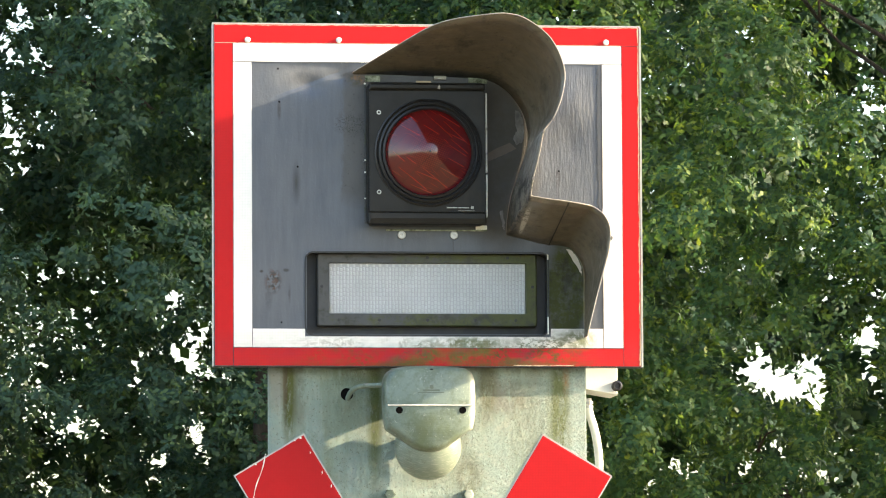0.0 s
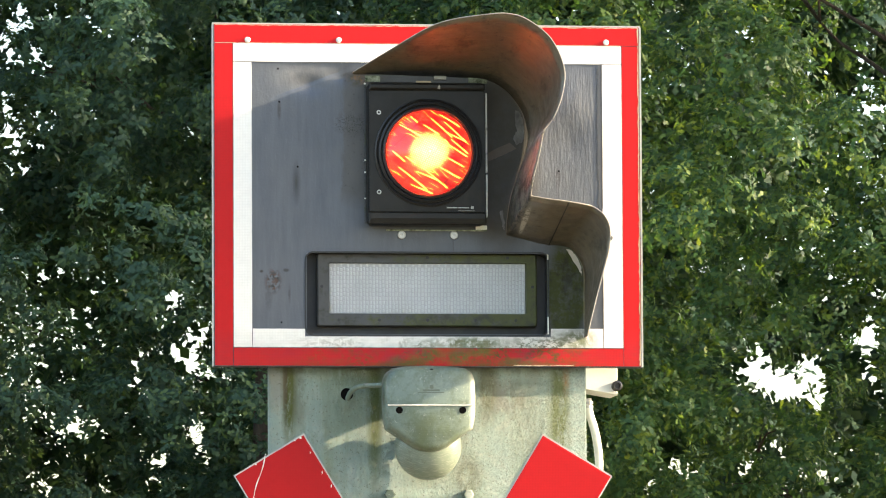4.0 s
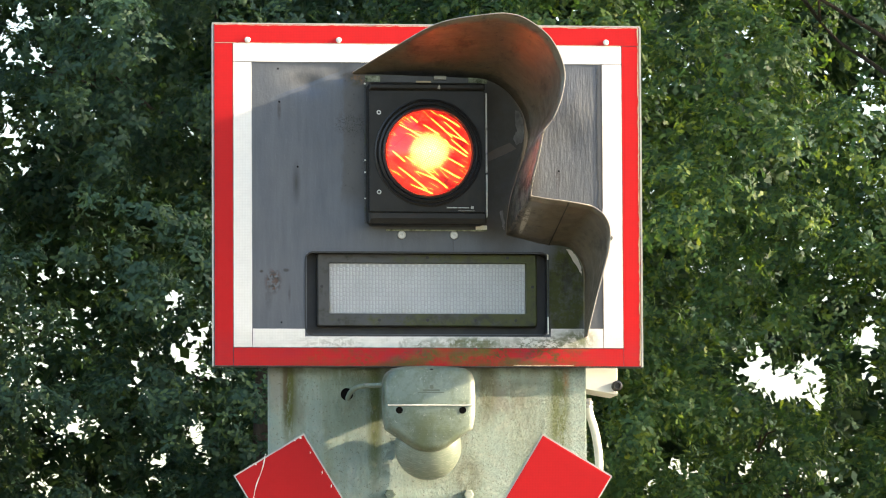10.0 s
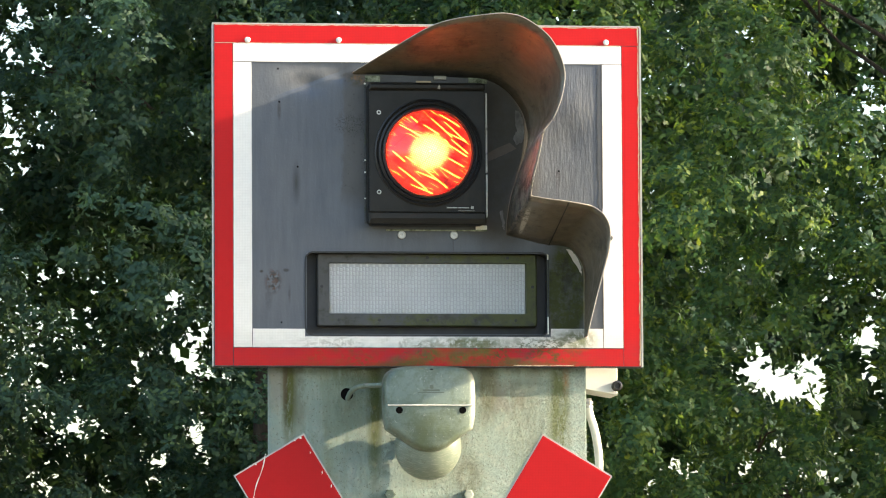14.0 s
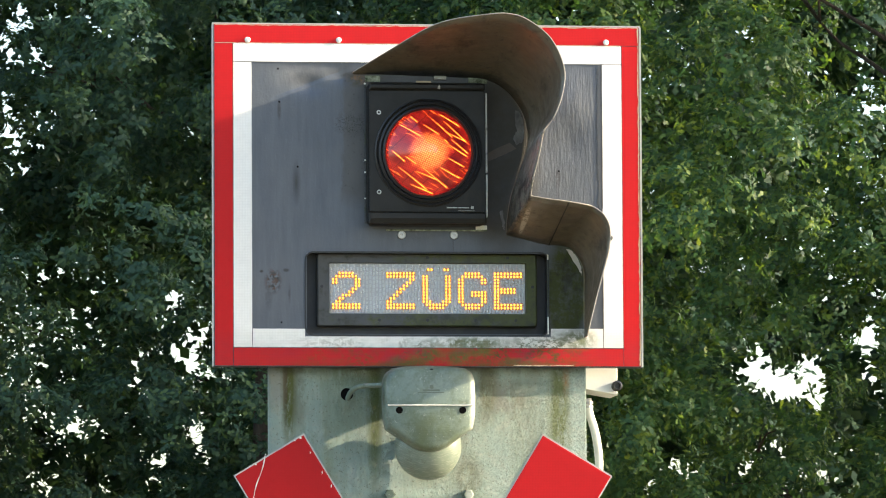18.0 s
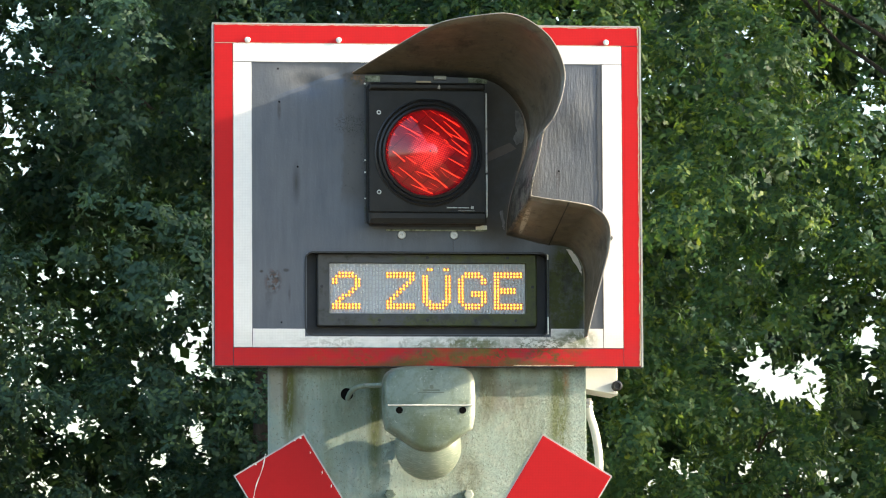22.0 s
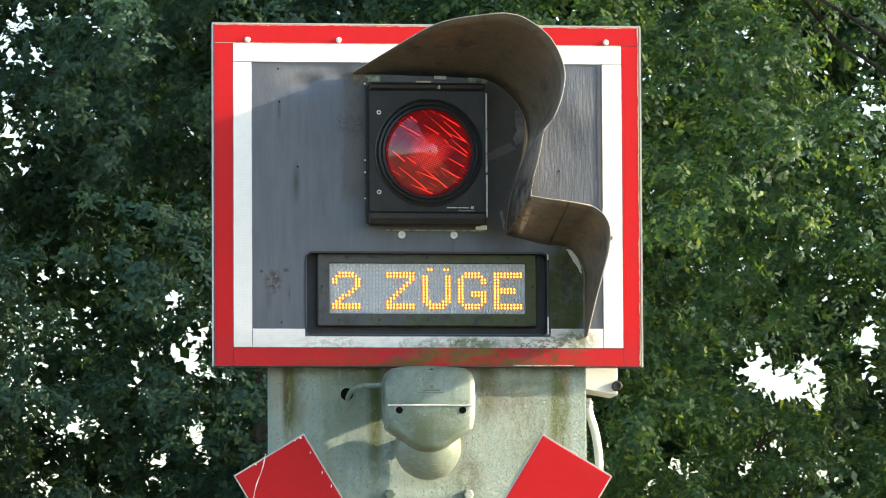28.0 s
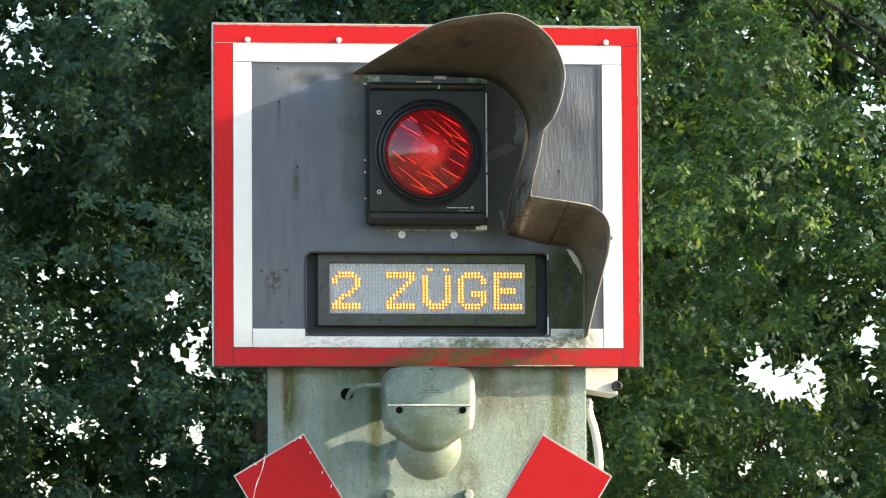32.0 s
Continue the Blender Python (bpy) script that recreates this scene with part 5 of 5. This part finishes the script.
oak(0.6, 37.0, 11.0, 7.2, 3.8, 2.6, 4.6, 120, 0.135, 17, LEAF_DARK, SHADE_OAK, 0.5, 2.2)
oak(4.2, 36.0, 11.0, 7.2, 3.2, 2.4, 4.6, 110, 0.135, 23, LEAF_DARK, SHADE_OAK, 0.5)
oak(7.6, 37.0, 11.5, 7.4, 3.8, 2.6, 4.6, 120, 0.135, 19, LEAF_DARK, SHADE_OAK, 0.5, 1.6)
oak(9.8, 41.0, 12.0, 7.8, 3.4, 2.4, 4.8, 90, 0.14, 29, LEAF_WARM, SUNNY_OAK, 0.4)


# ---- what moves: the lamp flashes, the words light up ----
def bulb_row(t, level):
    """The bulb slides along the lamp's axis: near the lens it shines bright, at the back dim, and down behind the baffle dark."""
    if level <= 0:
        return t, pose(0, 0.362, -0.178)
    far = min(0.47, 0.07 / math.sqrt(level))
    return t, pose(0, far - 0.058, 0)


def motions():
    rows = [(0, 0), (2.70, 0), (2.8, 0.5), (2.9, 1.0), (3.0, 0.2), (3.1, 0.14), (3.2, 0.5), (3.3, 0.95), (3.42, 1.0), (3.5, 0.65), (3.6, 0.15), (3.7, 0.04)]
    for k in range(-2, 28):
        start = 5.735 + 0.9754 * k
        late = min(1.0, max(0.0, (start - 5.7) / 11.0))
        up, down = 0.045 * late, 0.61 - 0.10 * late
        flash = [(up - 0.05, 0.055), (up, 0.13), (up + 0.06, 0.5), (up + 0.14, 0.95), (0.32, 1.0), (down - 0.09, 0.95), (down - 0.03, 0.7), (down + 0.02, 0.15),
                 (down + 0.12, 0.068), (down + 0.24, 0.026)]
        rows += [(start + a, b) for a, b in flash if 3.72 < start + a < 31.97]
    rows.append((32.0, 0.024))
    home = Vector(bulb.location)
    walk(bulb, [(t, Matrix.Translation((home.x, home.y, home.z)) @ m) for t, m in (bulb_row(t, b) for t, b in rows)])
    for ob in letters:
        p = Vector(ob.location)
        back, front = Matrix.Translation(p + Vector((0, 0.012, 0))), Matrix.Translation(p)
        walk(ob, [(0, back), (15.4, back), (15.5, front), (32, front)])


motions()
